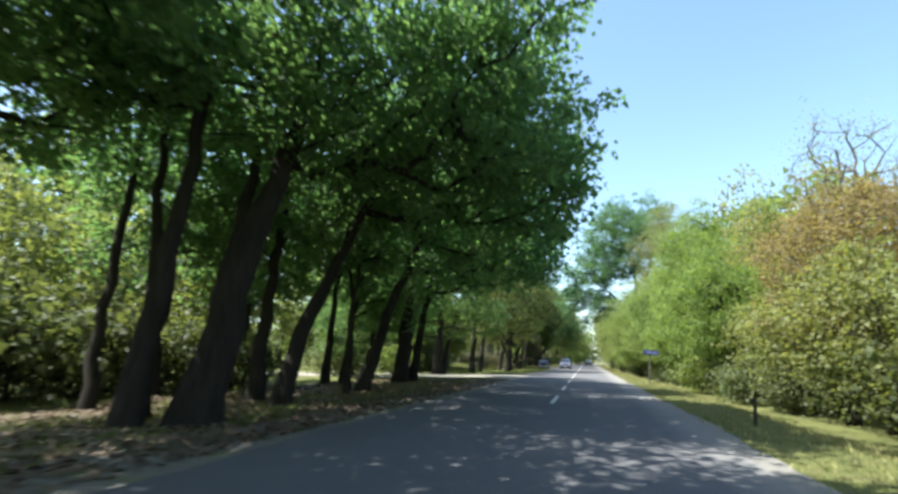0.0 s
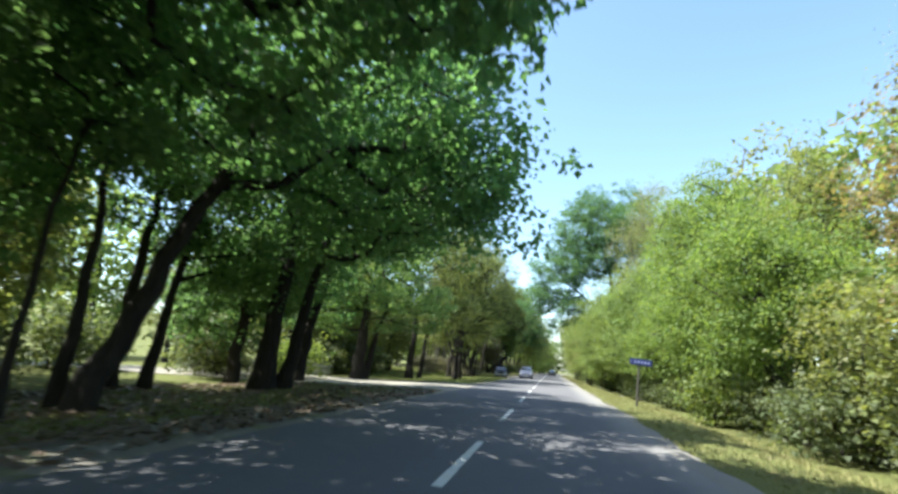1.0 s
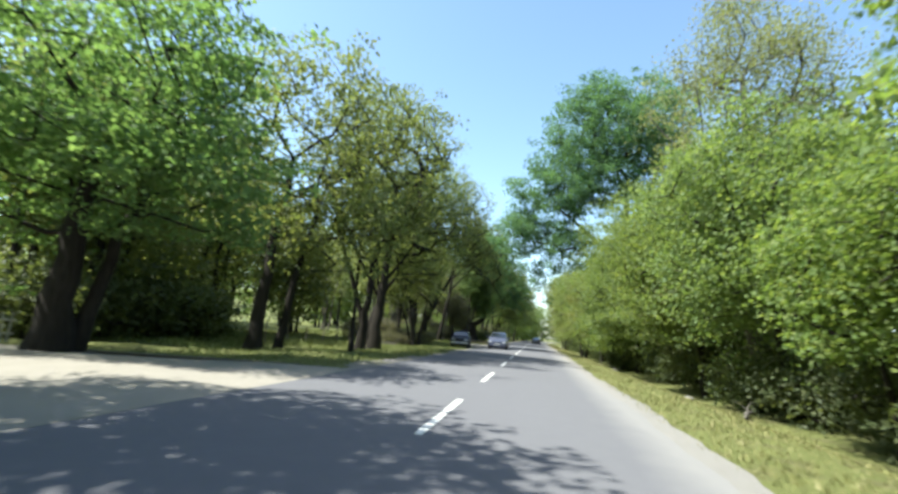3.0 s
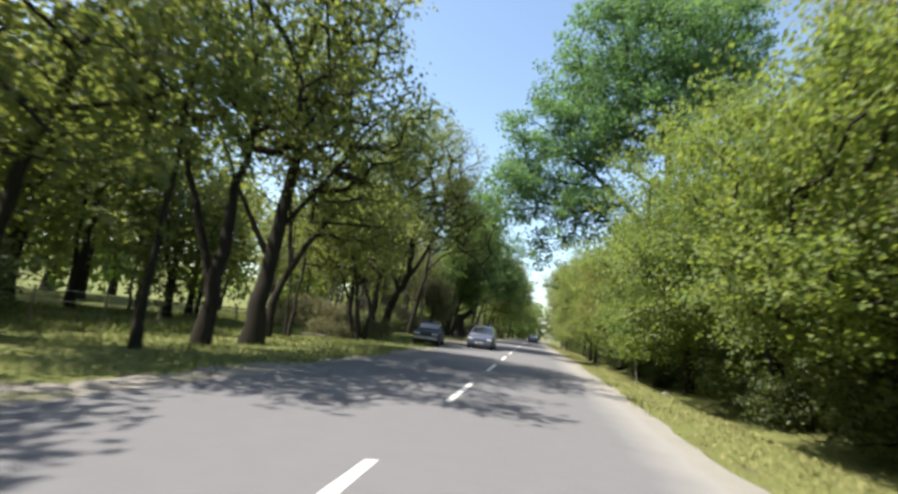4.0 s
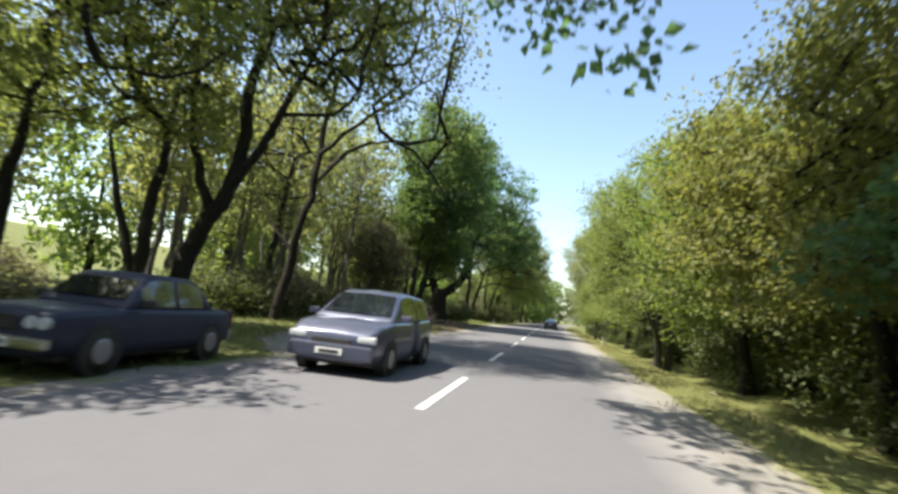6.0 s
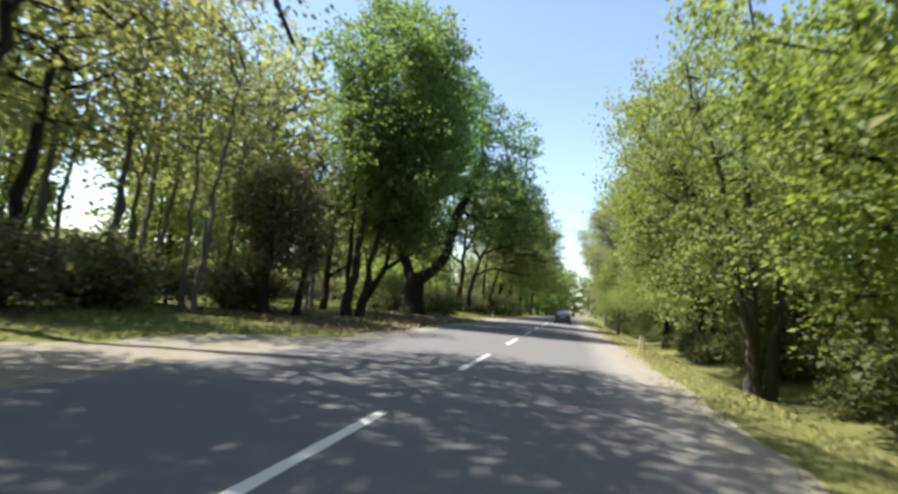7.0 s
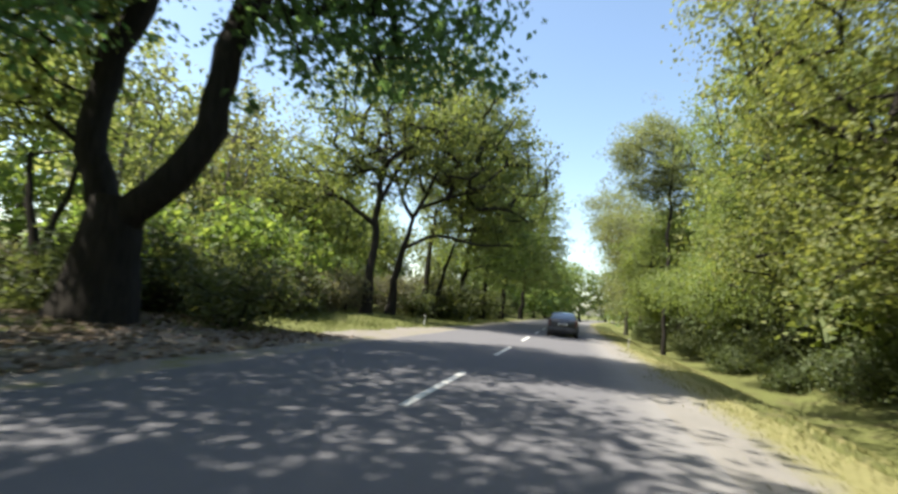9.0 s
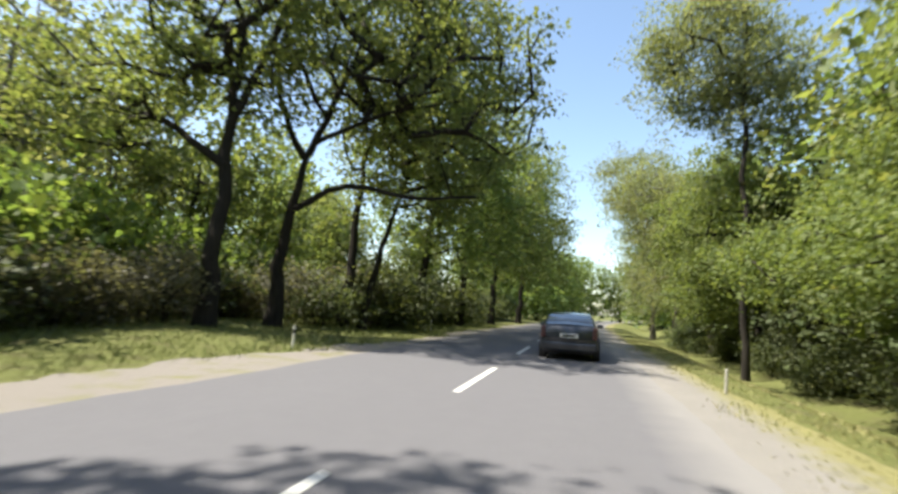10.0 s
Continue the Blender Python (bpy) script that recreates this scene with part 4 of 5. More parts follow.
# ---- woods behind the first rows, and the undergrowth
rng_w = random.Random(21)


def scatter(proto, spots, group=""):
    """Copies of a tree or shrub at (x, y, scale), each turned and stretched a little differently."""
    for x, y, s in spots:
        m = pose(x, y, hz(x, y) - 0.05, 0, 0, rng_w.uniform(0, 360)) @ Matrix.Diagonal((s * rng_w.uniform(0.9, 1.12), s * rng_w.uniform(0.9, 1.12), s * rng_w.uniform(0.9, 1.1), 1))
        copy_thing(proto, m)


def spots(x0, x1, y0, y1, step, s0, s1, wide=0.35):
    out, y = [], y0
    while y < y1:
        out.append((rng_w.uniform(x0, x1), y + rng_w.uniform(-wide, wide) * step, rng_w.uniform(s0, s1)))
        y += step
    return out


W = "woodland behind the roadside trees"
wood_a = tree("broad woodland tree in light green leaf behind the verge", "tree", [up(-19, 30, 8, (0.4, 0.2)), up(-18.6, 30.6, 7, (1.2, 0.4))], [0.26, 0.16],
              [(-18.8, 30, 8.2, 4.6, 4.4, 5.0), (-18.4, 30.4, 4.0, 3.6, 3.4, 2.4)], OLIVE, 201, 150, 38, 0.23, 1.0, group=W, sides=3)
wood_b = tree("tall woodland tree in olive leaf with a bare lower trunk", "tree", [up(-22, 46, 10, (0.2, 0.3)), up(-22.5, 46.4, 9, (-1.4, 0.5))], [0.24, 0.15],
              [(-22, 46, 10.6, 4.2, 4.2, 5.4)], OLIVE, 202, 140, 30, 0.27, 1.0, group=W, sides=3)
wood_c = tree("slender half-leafed woodland tree with pale twigs", "tree", [up(-17, 70, 11, (0.3, 0.3)), up(-16.5, 70.4, 10, (0.9, 0.2)), up(-17.4, 70.3, 9, (-0.8, 0.1))], [0.15, 0.12, 0.11],
              [(-17, 70.2, 9.6, 3.2, 3.2, 5.6)], GREY, 203, 180, 14, 0.2, 0.7, group=W, sides=3, bark=BARK_PALE, limb=0.09)
wood_d = tree("dense green woodland tree leafed down to the ground", "tree", [up(16, 20, 7, (0.2, 0))], 0.22,
              [(16, 20, 7.0, 4.0, 4.2, 4.8), (16, 20, 3.0, 3.6, 3.8, 2.6)], GREEN, 204, 150, 30, 0.28, 1.0, group=W, sides=3)
wood_e = tree("bronze-tinted woodland tree in young leaf", "tree", [up(15, -14, 7, (0.2, 0)), up(15.5, -13.5, 7, (0.8, 0.3))], [0.18, 0.13],
              [(15, -14, 6.6, 3.8, 4.0, 5.4)], GOLD, 205, 150, 36, 0.20, 0.95, group=W, sides=3)
scatter(wood_a, [(-20.0, 52.5, 0.9), (-18.4, 48.6, 0.75)] + spots(-23, -18, 29, 40, 5, 0.75, 0.95) + spots(-24, -18, -22, 8, 6.5, 0.7, 0.95) + spots(-34, -27, -30, 60, 11, 0.8, 1.2) + spots(-21, -16, 126, 170, 8, 0.75, 1.05) + spots(-32, -25, 124, 175, 14, 1.0, 1.3))
scatter(wood_b, spots(-27, -21, 30, 48, 7, 0.95, 1.2) + spots(-36, -28, 72, 130, 16, 0.8, 1.0))
scatter(wood_c, [(-21.5, 111, 1.1), (-20.5, 118, 1.1), (-22, 125, 1.2)] + [(-15.2, 87.5, 1.25), (-18.6, 93.5, 1.4), (-15.6, 78.6, 1.0), (-19.0, 83.4, 1.2)] + spots(-18, -13, 72, 92, 6.0, 0.8, 1.1) + spots(-24, -18, 30, 96, 16, 0.9, 1.1) + spots(13, 16, 20, 130, 22, 1.0, 1.25))
scatter(wood_d, spots(12.5, 16, 8, 170, 10.0, 0.9, 1.25) + [(15.5, -24, 1.0), (15, -16, 1.0)] + spots(-12, -7, 170, 215, 10, 1.1, 1.4) + spots(12, 18, 168, 210, 9, 1.1, 1.4))
scatter(wood_e, spots(8.6, 9.8, -12, 3, 2.6, 0.36, 0.5) + spots(10.5, 13, -24, -14, 5, 0.75, 1.0) + spots(11.5, 14, 60, 128, 11, 0.9, 1.15))
# far edge of the meadow and of the fields, and the woods that close the view
scatter(wood_d, [(-46 + 5 * math.sin(i * 1.7), -70 + 15 * i, 1.7 + 0.4 * math.sin(i * 2.3) ** 2) for i in range(18)])
scatter(wood_d, [(4 + 7 * i, 232 + 5 * math.sin(i * 2.0), 1.25) for i in range(-4, 4)])
# unseen trees behind the start, added for reflections and to close the surroundings
scatter(wood_b, [(-9, -42, 1.1), (-12, -50, 1.2), (9.5, -33, 1.0), (11, -43, 1.1), (-14, -26, 1.0), (14, -27, 1.0)])
# unseen copies beside and behind the start, added to shade road and verge
for x, y in ((-7.4, -25.5), (-7.8, -31.5), (-7.0, -37.5), (-14.0, -22.0)):
    copy_thing(overhang, pose(x, y, hz(x, y), 0, 0, -6))

U = "undergrowth"
# bramble bush whose leaf colour has the ditch shade in it
bush_dark = tree("tangled bramble bush with leaves coloured shade-dark in the ditch", "bush", [up(8.3, 1.0, 1.2, (-0.3, 0.1)), up(8.5, 1.3, 1.3, (0.4, 0.2)), up(8.1, 1.4, 1.1, (-0.1, 0.5))], 0.035,
                 [(8.3, 1.2, 1.0, 1.6, 1.9, 1.0)], BRAMBLE, 210, 80, 48, 0.095, 0.5, 0.7, group=U, sides=3, name="bush")
bush_lime = tree("bright green leafy bush at the wood's edge", "bush", [up(7.6, 9.5, 1.4, (-0.3, 0.1)), up(7.8, 9.8, 1.5, (0.4, 0.2))], 0.035,
                 [(7.7, 9.6, 1.2, 1.4, 1.7, 1.2)], LIME, 211, 70, 48, 0.10, 0.5, 0.6, group=U, sides=3, name="bush")
bush_brown = tree("dull brown-green thicket bush with dry twigs", "bush", [up(-12.4, 75, 1.6, (-0.3, 0.1)), up(-12.2, 75.5, 1.8, (0.5, 0.2)), up(-12.8, 75.4, 1.5, (-0.5, 0.4))], 0.035,
                  [(-12.4, 75.2, 1.3, 2.0, 1.8, 1.3)], IVY, 212, 85, 48, 0.09, 0.55, 0.8, group=U, sides=3, name="bush")
scatter(bush_dark, spots(8.6, 10.2, -24, -2, 3.0, 0.85, 1.3) + spots(8.6, 9.6, -2, 30, 2.6, 0.8, 1.15) + spots(9.5, 10.9, 30, 84, 2.8, 0.8, 1.2) + spots(9.2, 10.6, 84, 150, 2.8, 0.6, 0.9) + spots(12.0, 13.5, 30, 150, 3.4, 1.5, 2.2) + spots(8.7, 9.3, 44, 150, 9.0, 0.5, 0.8))
scatter(bush_lime, [(-15.2, 17.5, 1.2)] + spots(-16.5, -13.5, 106, 128, 2.9, 1.5, 2.3))
scatter(bush_dark, spots(-14, -11.4, 67, 85, 2.4, 0.8, 1.15) + spots(-13.0, -10.5, 104.5, 113, 1.7, 1.0, 1.4) + spots(-16.0, -13.5, 107, 128, 4.4, 1.4, 1.9) + spots(-18.5, -15.5, -14, -5, 2.8, 1.5, 2.0) + [(-14.6, -7.2, 1.5), (-12.2, 101.2, 1.1), (-8.0, 103.4, 1.0), (-12.4, 105.4, 1.6)] + spots(-24, -15, -20, 26, 4.5, 1.0, 1.6) + spots(-19, -15, 27, 39, 2.0, 1.2, 1.7) + spots(-9.5, -7.4, 125, 172, 2.6, 1.1, 1.7))
scatter(wood_d, [(-4.5, 182, 1.1), (-3.0, 194, 1.2), (-2.0, 207, 1.2), (0.0, 220, 1.2), (12.5, 190, 1.2), (14, 204, 1.2)])
scatter(bush_brown, spots(-13, -11, 72, 84, 4, 0.7, 1.0) + spots(-13.5, -10.6, 104, 124, 1.5, 0.62, 0.92) + spots(-11, -8.5, 124, 168, 3.0, 0.7, 1.1) + spots(-19, -17, 30, 36, 4, 0.5, 0.7)
        + spots(-15.5, -12.5, 56, 62, 2.2, 0.7, 1.0) + spots(-26, -24, 88, 126, 1.7, 0.85, 1.05) + spots(-11.4, -8.8, 51.5, 58, 1.1, 0.42, 0.6))


def grass(name, x0, x1, y0, y1, n, tall, seed, label, blades=BLADES):
    """Blades of grass, joined: thin three-cornered strips in tufts."""
    rng = np.random.RandomState(seed)
    x = x0 + (x1 - x0) * rng.rand(n)
    y = y0 + (y1 - y0) * rng.rand(n)
    patch = 0.55 + 0.45 * np.sin(x * 1.7 + 2 * np.sin(y * 0.4)) * np.sin(y * 0.9 + 1.5 * np.sin(x * 0.8))
    bare = np.where(x < 0, far_edge(y), np.minimum(near_edge(y), 4.35) - 0.1) + 0.5 * np.sin(y * 1.3) * np.sin(y * 0.47 + 1)
    keep = (rng.rand(n) < (0.35 + 0.65 * patch) * smooth_step(-0.5, 0.35, abs(x) - bare)) & ~on_track(x, y)
    keep &= (rng.rand(n) < 0.25) | ~((x < -4) & (x > -12) & (y > 87) & (y < 103))
    x, y, patch = x[keep], y[keep], patch[keep]
    n = len(x)
    z = height(x, y)
    h = tall * (0.4 + 0.9 * rng.rand(n)) * (0.6 + 0.7 * patch)
    a = rng.rand(n) * 6.283
    w = 0.006 + 0.012 * rng.rand(n) + 0.05 * h
    bx, by = np.cos(a) * w, np.sin(a) * w
    lx, ly = rng.randn(n) * h * 0.45, rng.randn(n) * h * 0.45
    v = np.stack([np.stack([x - bx, y - by, z - 0.02], -1), np.stack([x + bx, y + by, z - 0.02], -1), np.stack([x + lx, y + ly, z + h], -1)], 1).reshape(-1, 3)
    tagged(new(name, mesh_of(name, v, np.arange(3 * n).reshape(-1, 3), blades)), label, "grass", kind="stuff")


grass("verge_grass", 3.7, 7.6, -24, 140, 110000, 0.065, 301, "short yellow-green grass on the verge by the ditch")
grass("bank_grass", -11.5, -3.9, -24, 150, 130000, 0.11, 302, "rough green grass under the roadside trees", LUSH)
grass("lawn_grass", -24, -12, 88, 120, 60000, 0.10, 304, "short sunlit park grass behind the roadside trees", LUSH)
grass("meadow_grass", -24, -11.5, 28, 70, 50000, 0.22, 303, "sunlit meadow grass beyond the trees", LUSH)


def litter(name, x0, x1, y0, y1, n, seed, label):
    """Dead leaves lying loose on the soil."""
    rng = np.random.RandomState(seed)
    x, y = x0 + (x1 - x0) * rng.rand(n), y0 + (y1 - y0) * rng.rand(n)
    keep = rng.rand(n) < 0.4 + 0.6 * np.sin(x * 0.9 + np.sin(y * 0.5)) ** 2
    x, y = x[keep], y[keep]
    c = np.stack([x, y, height(x, y) + 0.03 + 0.03 * rng.rand(len(x))], -1)
    a = rng.rand(len(x)) * 6.283
    l = 0.05 + 0.06 * rng.rand(len(x))
    d = np.stack([np.cos(a), np.sin(a), rng.randn(len(x)) * 0.25], -1) * l[:, None]
    e = np.stack([-np.sin(a), np.cos(a), rng.randn(len(x)) * 0.25], -1) * l[:, None] * 0.6
    v = np.stack([c - d, c + e, c + d, c - e], 1).reshape(-1, 3)
    tagged(new(name, mesh_of(name, v, np.arange(4 * len(x)).reshape(-1, 4), LITTER)), label, "leaf litter", kind="stuff")


litter("leaf_litter", -12, -4.6, 78, 105, 22000, 311, "brown dead leaves scattered under the trees")
litter("leaf_litter", -13, -4.1, -24, 12, 34000, 312, "brown dead leaves scattered under the trees")

# ---------------------------------------------------------------- vehicles


def loft(stations, ring):
    """A closed skin over rings of points, one ring a station, with flat ends."""
    n, k = len(stations), len(ring(stations[0]))
    v = [p for s in stations for p in ring(s)]
    f = [(i * k + j, i * k + (j + 1) % k, (i + 1) * k + (j + 1) % k, (i + 1) * k + j) for i in range(n - 1) for j in range(k)]
    f += [tuple(range(k - 1, -1, -1)), tuple((n - 1) * k + j for j in range(k))]
    return v, f


def lerp(table, y):
    return float(np.interp(y, [p[0] for p in table], [p[1] for p in table]))


def car(label, where, turn, long, wide, belt, roof, paint_, rear=True, chrome=False):
    """A parked car, its nose to +y before it is turned. belt: height of the shoulder along the car; roof: the cabin's outline."""
    c = new("car")
    c.matrix_basis = pose(where[0], where[1], where[2], 0, 0, turn)
    tagged(c, label, "car")
    hw, hl = wide / 2, long / 2

    def width(y):
        e = abs(y) / hl
        return hw * (1 - 0.10 * max(0, (e - 0.55) / 0.45) ** 2)

    def low(y):
        w, s = width(y), lerp(belt, y)
        b = 0.20 + 0.06 * max(0, (abs(y) / hl - 0.75) / 0.25)
        half = [(w * 0.80, b), (w * 0.965, b + 0.08), (w * 0.995, b + 0.22), (w, (b + s) / 2), (w * 0.985, s - 0.10), (w * 0.95, s - 0.02), (w * 0.86, s)]
        return [(x, y, z) for x, z in half] + [(0, y, s + 0.025)] + [(-x, y, z) for x, z in half[::-1]]

    ys = sorted({-hl, -hl + 0.03, -hl + 0.10, -hl + 0.3, hl - 0.3, hl - 0.10, hl - 0.03, hl} | {p[0] for p in belt if abs(p[0]) < hl} | set(np.linspace(-hl + 0.5, hl - 0.5, 9)))

    def skin(y):
        pts = low(y)
        e = max(0, (abs(y) - (hl - 0.10)) / 0.10)
        return [(x * (1 - 0.05 * e * e), py, z if z < 0.3 else 0.3 + (z - 0.3) * (1 - 0.06 * e * e)) for x, py, z in pts]

    child("body", mesh_of("body", *loft(ys, skin), paint_, True), c)

    # cabin: pillars and roof in paint, panes set proud of it
    y0, y1 = roof[0][0], roof[-1][0]
    cy = [p[0] for p in roof]
    fine = sorted(set(cy) | set(np.linspace(y0 + 0.02, y1 - 0.02, 12)))
    top = max(p[1] for p in roof)

    def cab(y):
        s, r = lerp(belt, y) - 0.03, max(lerp(roof, y), lerp(belt, y) + 0.012)
        t = (r - s) / (top - lerp(belt, 0))
        wb, wt = width(y) * 0.93, width(y) * (0.93 - 0.20 * min(1, t))
        half = [(wb, s), (wb * 0.55 + wt * 0.45, s + (r - s) * 0.5), (wt, r - 0.045 * t), (wt * 0.9, r)]
        return [(x, y, z) for x, z in half] + [(0, y, r + 0.02 * t)] + [(-x, y, z) for x, z in half[::-1]]

    child("roof", mesh_of("roof", *loft(fine, cab), paint_, True), c)

    def pane(name, a, b, h0, h1, side):
        """A side window between two stations of the cabin."""
        v = []
        for y in np.linspace(a, b, 5):
            s, r = lerp(belt, y) + 0.02, lerp(roof, y) - 0.07
            ring = cab(y)
            (xb, _, zb), (xm, _, zm), (xt, _, zt) = ring[0], ring[1], ring[2]
            for z in (s + (r - s) * h0, s + (r - s) * h1):
                x = float(np.interp(z, [zb, zm, zt], [xb, xm, xt])) + 0.016
                v.append((side * x, y, z))
        f = [(2 * i, 2 * i + 2, 2 * i + 3, 2 * i + 1)[:: 1 if side > 0 else -1] for i in range(4)]
        child(name, mesh_of(name, v, f, GLASS), c, "dark tinted side window")

    mids = [p for p in roof if p[1] > top - 0.12]
    ma, mb = mids[0][0], mids[-1][0]
    gap = 0.5 * (ma + mb)
    for side in (1, -1):
        pane("side_window", ma - 0.02, gap - 0.05, 0.0, 1.0, side)
        pane("side_window", gap + 0.05, mb + 0.10, 0.0, 1.0, side)

    def screen(name, a, b, note):
        v = []
        for y in (a, b):
            r = lerp(roof, y)
            w = cab(y)[2][0] * 0.90
            out = 0.012 if a < 0 else 0.012
            sg = -1 if a < gap else 1
            v += [(-w, y + sg * out, r + 0.012), (0, y + sg * (out + 0.01), r + 0.030), (w, y + sg * out, r + 0.012)]
        f = [(0, 1, 4, 3), (1, 2, 5, 4)]
        child(name, mesh_of(name, v, f, GLASS, True), c, note)

    screen("rear_window", roof[0][0] + 0.10, ma - 0.06, "dark rear window reflecting the sky")
    screen("windscreen", roof[-1][0] - 0.10, mb + 0.06, "windscreen reflecting the sky")
    # wheels
    for sy in (-1, 1):
        for sx in (-1, 1):
            wy, r = sy * (hl * 0.62), 0.31
            # dark disc stands in for the shadowed opening round the tyre
            bm = cyl(bmesh.new(), (sx * (hw - 0.19), wy, r), (sx * (hw + 0.008), wy, r), r + 0.055, r + 0.055, 20)
            part("wheel_arch_shade", bm, TRIM, c)
            bm = cyl(bmesh.new(), (sx * (hw - 0.20), wy, r), (sx * (hw + 0.014), wy, r), r, r, 22)
            bmesh.ops.bevel(bm, geom=[e for e in bm.edges if e.calc_length() < 0.2], offset=0.02, segments=2, affect="EDGES")
            w = part("wheel", bm, RUBBER, c, "black rubber tyre", True)
            part("rim", cyl(bmesh.new(), (sx * (hw + 0.004), wy, r), (sx * (hw + 0.022), wy, r), 0.19, 0.16, 18), ALLOY, w, "dull alloy rim")
    # mirrors
    for sx in (-1, 1):
        part("mirror", box(bmesh.new(), sx * (hw + 0.10), roof[-1][0] - 0.28, lerp(belt, 0.8) + 0.07, 0.20, 0.12, 0.13, 0.03), TRIM if chrome else paint_, c)
    # both ends
    zb = lerp(belt, -hl)
    part("bumper", box(bmesh.new(), 0, -hl - 0.005, 0.40, wide * 0.90, 0.12, 0.22, 0.04), CHROME if chrome else paint_, c)
    part("bumper", box(bmesh.new(), 0, hl + 0.005, 0.42, wide * 0.90, 0.12, 0.15 if chrome else 0.26, 0.04), CHROME if chrome else paint_, c)
    for sx in (-1, 1):
        part("tail_lamp", box(bmesh.new(), sx * hw * 0.84, -hl + 0.02, zb - 0.13, wide * 0.075, 0.10, 0.34, 0.03), RED_LAMP, c, "red tail lamp")
        if chrome:
            for k in (0.78, 0.56):
                part("headlamp", cyl(bmesh.new(), (sx * hw * k, hl - 0.02, 0.68), (sx * hw * k, hl + 0.035, 0.68), 0.085, 0.075, 18), CLEAR_LAMP, c, "round glass headlamp")
        else:
            part("headlamp", box(bmesh.new(), sx * hw * 0.74, hl - 0.05, 0.66, wide * 0.20, 0.12, 0.13, 0.04), CLEAR_LAMP, c, "clear headlamp")
    bm = bmesh.new()
    box(bm, 0, hl + 0.008, 0.66 if chrome else 0.58, wide * (0.36 if chrome else 0.42), 0.03, 0.17 if chrome else 0.12, 0.01)
    part("grille", bm, TRIM, c)
    p = part("number_plate", box(bmesh.new(), 0, -hl - 0.035 + (-0.035), 0.70 if not chrome else 0.52, 0.50, 0.012, 0.11, 0.004), PLATE, c, "white number plate")
    part("plate_bar", box(bmesh.new(), 0.0, -hl - 0.080, 0.70 if not chrome else 0.52, 0.36, 0.006, 0.05), TRIM, p)
    p = part("number_plate", box(bmesh.new(), 0, hl + 0.075, 0.42, 0.50, 0.012, 0.11, 0.004), PLATE, c, "white number plate")
    part("plate_bar", box(bmesh.new(), 0.0, hl + 0.084, 0.42, 0.36, 0.006, 0.05), TRIM, p)
    part("underside", box(bmesh.new(), 0, 0, 0.24, wide * 0.84, long * 0.9, 0.12, 0.03), TRIM, c)
    return c


HATCH_BELT = [(-2.2, 0.92), (-1.9, 0.94), (-0.6, 0.89), (0.6, 0.87), (1.3, 0.86), (1.8, 0.78), (2.2, 0.64)]
HATCH_ROOF = [(-2.12, 0.94), (-1.75, 1.12), (-1.15, 1.28), (-0.5, 1.34), (0.05, 1.34), (0.45, 1.27), (1.30, 0.88)]
SEDAN_BELT = [(-2.05, 0.84), (-1.9, 0.88), (-1.2, 0.90), (0.8, 0.90), (1.0, 0.88), (1.9, 0.84), (2.05, 0.80)]
SEDAN_ROOF = [(-1.32, 0.91), (-0.98, 1.34), (-0.7, 1.41), (0.2, 1.41), (0.42, 1.35), (0.88, 0.91)]
CROSS_BELT = [(-2.1, 1.04), (-1.9, 1.05), (-0.4, 1.0), (1.1, 0.98), (1.8, 0.90), (2.1, 0.74)]
CROSS_ROOF = [(-2.02, 1.06), (-1.78, 1.40), (-1.5, 1.52), (-0.4, 1.57), (0.1, 1.56), (0.4, 1.50), (1.15, 1.0)]
car("dark blue-grey hatchback seen from behind on the asphalt", (1.52, 121.2, 0.025), 0, 4.4, 1.70, HATCH_BELT, HATCH_ROOF, CAR_DARK)
car("old boxy navy saloon parked nose-out on the grass verge", (-5.25, 56.4, hz(-5.25, 56.4) + 0.02), 184, 4.1, 1.62, SEDAN_BELT, SEDAN_ROOF, CAR_NAVY, chrome=True)
car("silver-blue oncoming hatchback on the far lane", (-2.1, 59.7, 0.02), 180, 4.2, 1.72, CROSS_BELT, CROSS_ROOF, CAR_SILVER)

# ---------------------------------------------------------------- sign, posts, fences


def road_sign(x, y):
    s = new("road_sign")
    s.matrix_basis = pose(x, y, hz(x, y), 0, 4.5, -4)
    tagged(s, "blue name sign with pale unreadable lettering on a grey post", "road sign")
    part("post", cyl(bmesh.new(), (0, 0, -0.4), (0, 0, 2.16), 0.05, 0.048, 12), POST_DARK, s)
    plate = part("plate", box(bmesh.new(), 0.06, -0.055, 2.05, 1.0, 0.025, 0.30, 0.010), SIGN_BLUE, s, "blue enamelled plate")
    for i in range(5):
        x, w = -0.20 + i * 0.152, 0.075 + 0.02 * (i % 2)
        part("letter_bar", box(bmesh.new(), x, -0.071, 2.045, w, 0.006, 0.125, 0.002), SIGN_WHITE, plate)
    part("arrow_bar", box(bmesh.new(), -0.37, -0.071, 2.07, 0.09, 0.006, 0.035, 0.002), SIGN_WHITE, plate)
    for z in (1.95, 2.13):
        part("clamp", box(bmesh.new(), 0, -0.025, z, 0.12, 0.06, 0.035, 0.004), STEEL, s)


road_sign(5.15, 12.3)


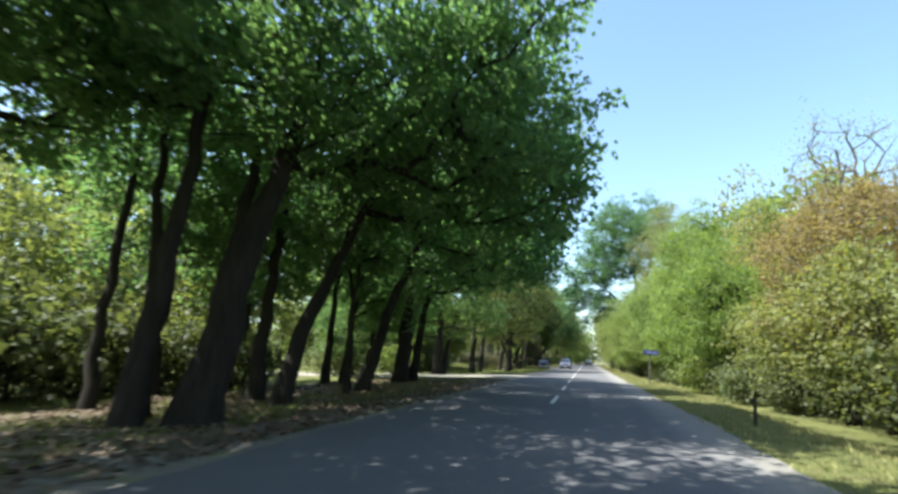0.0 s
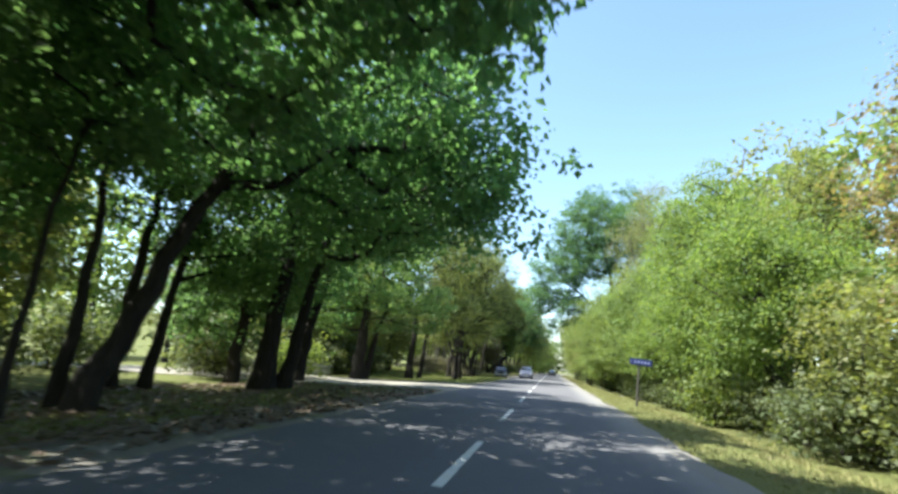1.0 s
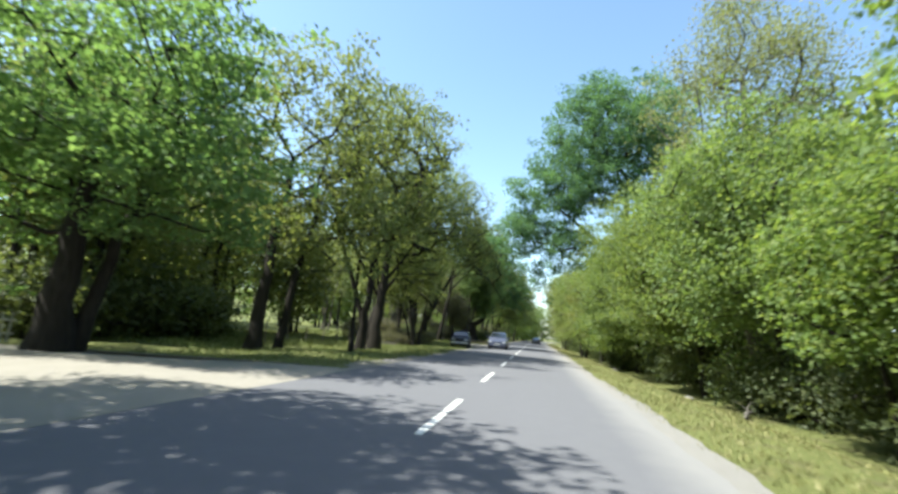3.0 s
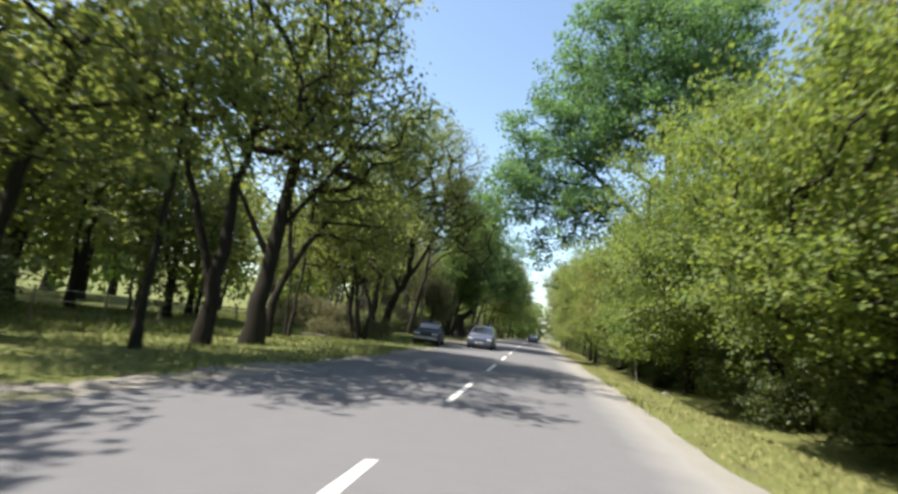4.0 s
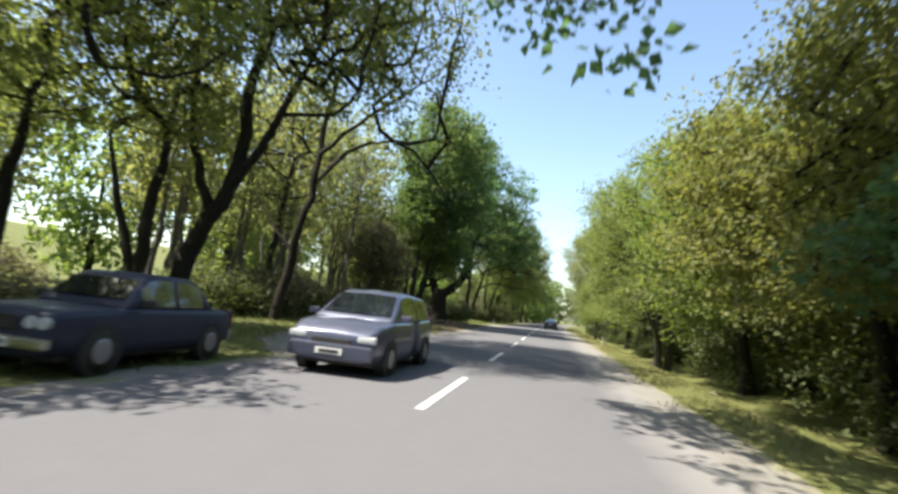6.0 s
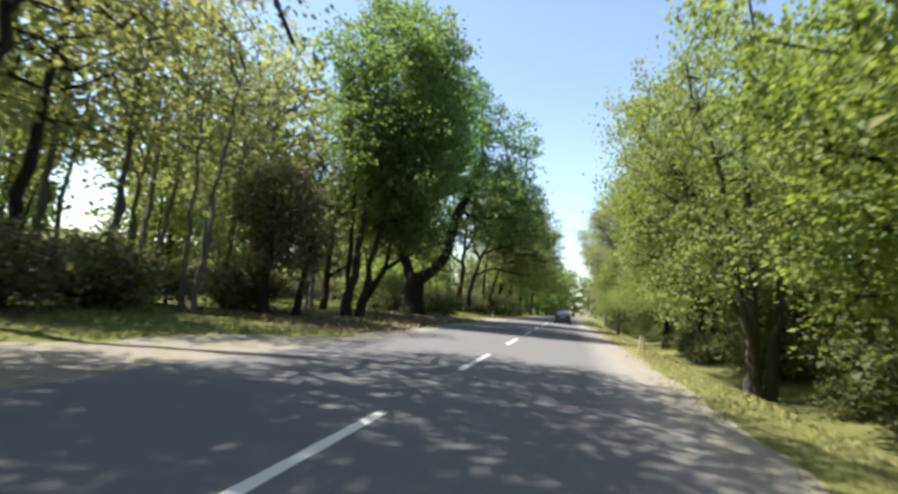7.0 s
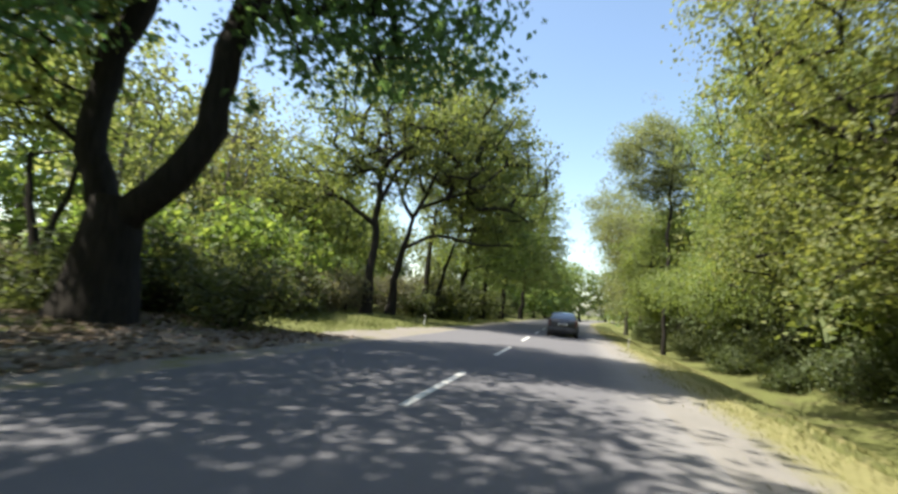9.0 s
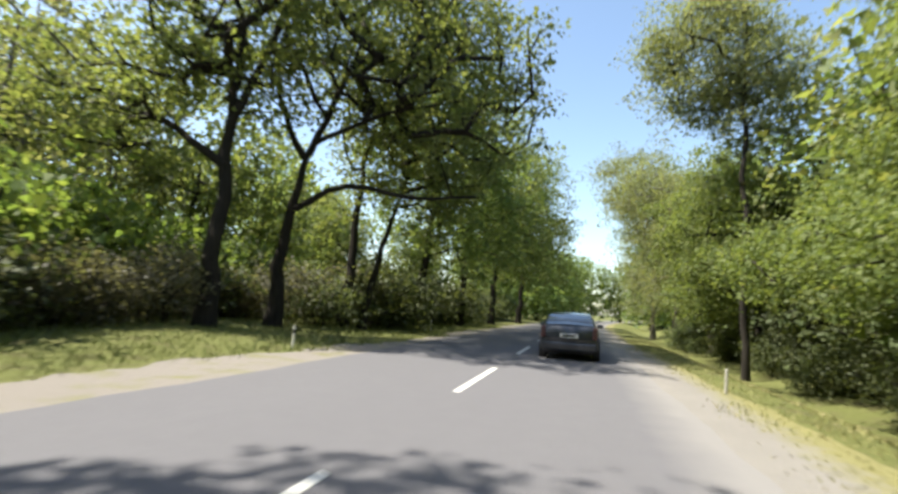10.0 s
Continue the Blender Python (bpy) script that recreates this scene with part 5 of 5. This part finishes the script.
def marker(x, y, tall, material, label, lean=0.0, cap=None, r=0.045):
    m = new("marker_post")
    m.matrix_basis = pose(x, y, hz(x, y), lean, lean * 0.7, 20)
    tagged(m, label, "marker post", "roadside markers")
    bm = cyl(bmesh.new(), (0, 0, -0.3), (0, 0, tall), r, r * 0.9, 10)
    part("post", bm, material, m)
    part("cap", cyl(bmesh.new(), (0, 0, tall - 0.001), (0, 0, tall + 0.03), r * 0.95, r * 0.4, 10), cap or material, m)
    if cap:
        part("band", cyl(bmesh.new(), (0, 0, tall * 0.66), (0, 0, tall * 0.82), r * 1.08, r * 1.06, 10), cap, m, "dark band")


marker(5.0, -11.2, 0.62, TRIM, "short dark wooden marker post on the verge", 4)
marker(5.3, 77.3 + 9.0, 0.55, WOOD, "short weathered post at the ditch edge", -5)
marker(5.0, 85.6, 0.6, PALE_WOOD, "pale wooden marker post on the verge", 3, r=0.035)
marker(4.6, 115.2, 0.46, PALE_WOOD, "short pale wooden stake in the grass", 2, r=0.03)
marker(5.9, 46.8, 0.9, WOOD, "thin grey stick standing in the verge grass", -6, r=0.03)
marker(-5.7, 116.6, 0.62, WHITE_POST, "white marker post with a dark band on the bank", 2, TRIM, 0.036)
marker(-6.0, 131.0, 0.62, WHITE_POST, "white marker post with a dark band on the bank", -2, TRIM, 0.036)


def wire_fence(points, label):
    f = new("wire_fence")
    f.location = (points[0][0], points[0][1], 0)
    tagged(f, label, "fence")
    tops, rng = [], random.Random(8)
    for (xa, ya), (xb, yb) in zip(points, points[1:]):
        n = max(1, int(math.hypot(xb - xa, yb - ya) / 2.6))
        for i in range(n):
            x, y = xa + (xb - xa) * i / n, ya + (yb - ya) * i / n
            x, y, z = x - points[0][0], y - points[0][1], hz(x, y)
            dx, h = rng.uniform(-0.08, 0.08), rng.uniform(1.05, 1.25)
            part("post", cyl(bmesh.new(), (x, y, z - 0.3), (x + dx, y, z + h), 0.05, 0.04, 7), WOOD, f)
            tops.append((x + dx * 0.8, y, z + h))
    for drop in (0.08, 0.42, 0.78):
        v, q = tube([(x, y, z - drop) for x, y, z in tops], [0.006] * len(tops), 4, np.random.RandomState(1))
        child("wire", mesh_of("wire", v, q, STEEL), f)


wire_fence([(-13.2, 36), (-13.6, 50), (-15.5, 70)], "sagging wire fence on weathered wooden posts by the meadow")


def picket_fence(x0, y0, x1, y1, label):
    f = new("picket_fence")
    f.location = (x0, y0, 0)
    tagged(f, label, "fence")
    long = math.hypot(x1 - x0, y1 - y0)
    n, rng = int(long / 0.16), random.Random(4)
    ang = math.atan2(y1 - y0, x1 - x0)
    bm = box(bmesh.new(), 0, 0, 0, 0.09, 0.02, 1.0)
    me = bpy.data.meshes.new("picket")
    bmesh.ops.translate(bm, verts=bm.verts, vec=(0, 0, 0.5))
    for v in bm.verts:
        if v.co.z > 0.9:
            v.co.x *= 0.45
    bm.to_mesh(me)
    bm.free()
    me.materials.append(PALE_WOOD)
    for i in range(n):
        x, y = (x1 - x0) * i / n, (y1 - y0) * i / n
        o = child("picket", me, f)
        o.matrix_basis = pose(x, y, hz(x0 + x, y0 + y), 0, rng.uniform(-3, 3), math.degrees(ang)) @ Matrix.Diagonal((1, 1, rng.uniform(0.92, 1.04), 1))
    mx, my = (x1 - x0) / 2, (y1 - y0) / 2
    for z in (0.3, 0.72):
        part("rail", box(bmesh.new(), mx + 0.03 * math.sin(ang), my - 0.03 * math.cos(ang), hz(x0 + mx, y0 + my) + z, long, 0.04, 0.07, 0.006, ang), PALE_WOOD, f)


picket_fence(-20.5, 17.5, -15.0, 23.5, "pale weathered picket fence beyond the dirt track")


def rock(x, y, r, seed):
    bm = bmesh.new()
    bmesh.ops.create_icosphere(bm, subdivisions=2, radius=r)
    for v in bm.verts:
        k = 1 + 0.35 * noise.noise(v.co * (1.6 / r) + Vector((seed, 0, 0)))
        v.co = Vector((v.co.x * k * 1.3, v.co.y * k, v.co.z * k * 0.7))
    me = bpy.data.meshes.new("rock")
    bm.to_mesh(me)
    bm.free()
    me.materials.append(STONE)
    ob = new("rock", me)
    ob.matrix_basis = pose(x, y, hz(x, y) + r * 0.25, 0, 0, seed * 50)
    tagged(ob, "pale grey stone lying at the ditch edge", "stone", "stones by the ditch")


for i, (x, y, r) in enumerate([(6.3, 43.6, 0.20), (6.7, 44.3, 0.13), (6.5, 28.2, 0.15), (6.4, 66.0, 0.16), (6.6, 97.0, 0.14)]):
    rock(x, y, r, i + 1)


def fallen_branch(x, y, long, turn, seed):
    rng = np.random.RandomState(seed)
    line = bent([(0, 0, 0.06), (long * 0.5, 0.15, 0.12), (long, 0, 0.07)], 9, rng, 0.03)
    pieces = [tube(line, np.linspace(0.065, 0.02, 9), 7, rng, 0.2)]
    for k in (3, 5, 6):
        e = line[k] + np.array([0.35 + 0.2 * rng.rand(), (rng.rand() - 0.5) * 1.2, 0.15 + 0.2 * rng.rand()])
        pieces.append(tube([line[k], (line[k] + e) / 2 + rng.randn(3) * 0.03, e], [0.025, 0.016, 0.007], 5, rng, 0.1))
    ob = new("fallen_branch", mesh_of("fallen_branch", *joined(pieces), BARK_PALE, True))
    ob.matrix_basis = pose(x, y, hz(x, y) - 0.01, 0, 0, turn)
    tagged(ob, "dry fallen branch lying under the trees", "branch", "fallen branches")


for i, (x, y, l, a) in enumerate([(-9.6, 89.6, 2.4, 20), (-8.4, 94.4, 1.8, -25), (-7.6, 91.6, 1.4, 70), (-10.6, 81.8, 2.0, 10), (-11.4, 50.2, 2.2, -15), (7.0, 24.6, 1.8, 60)]):
    fallen_branch(x, y, l, a, 400 + i)
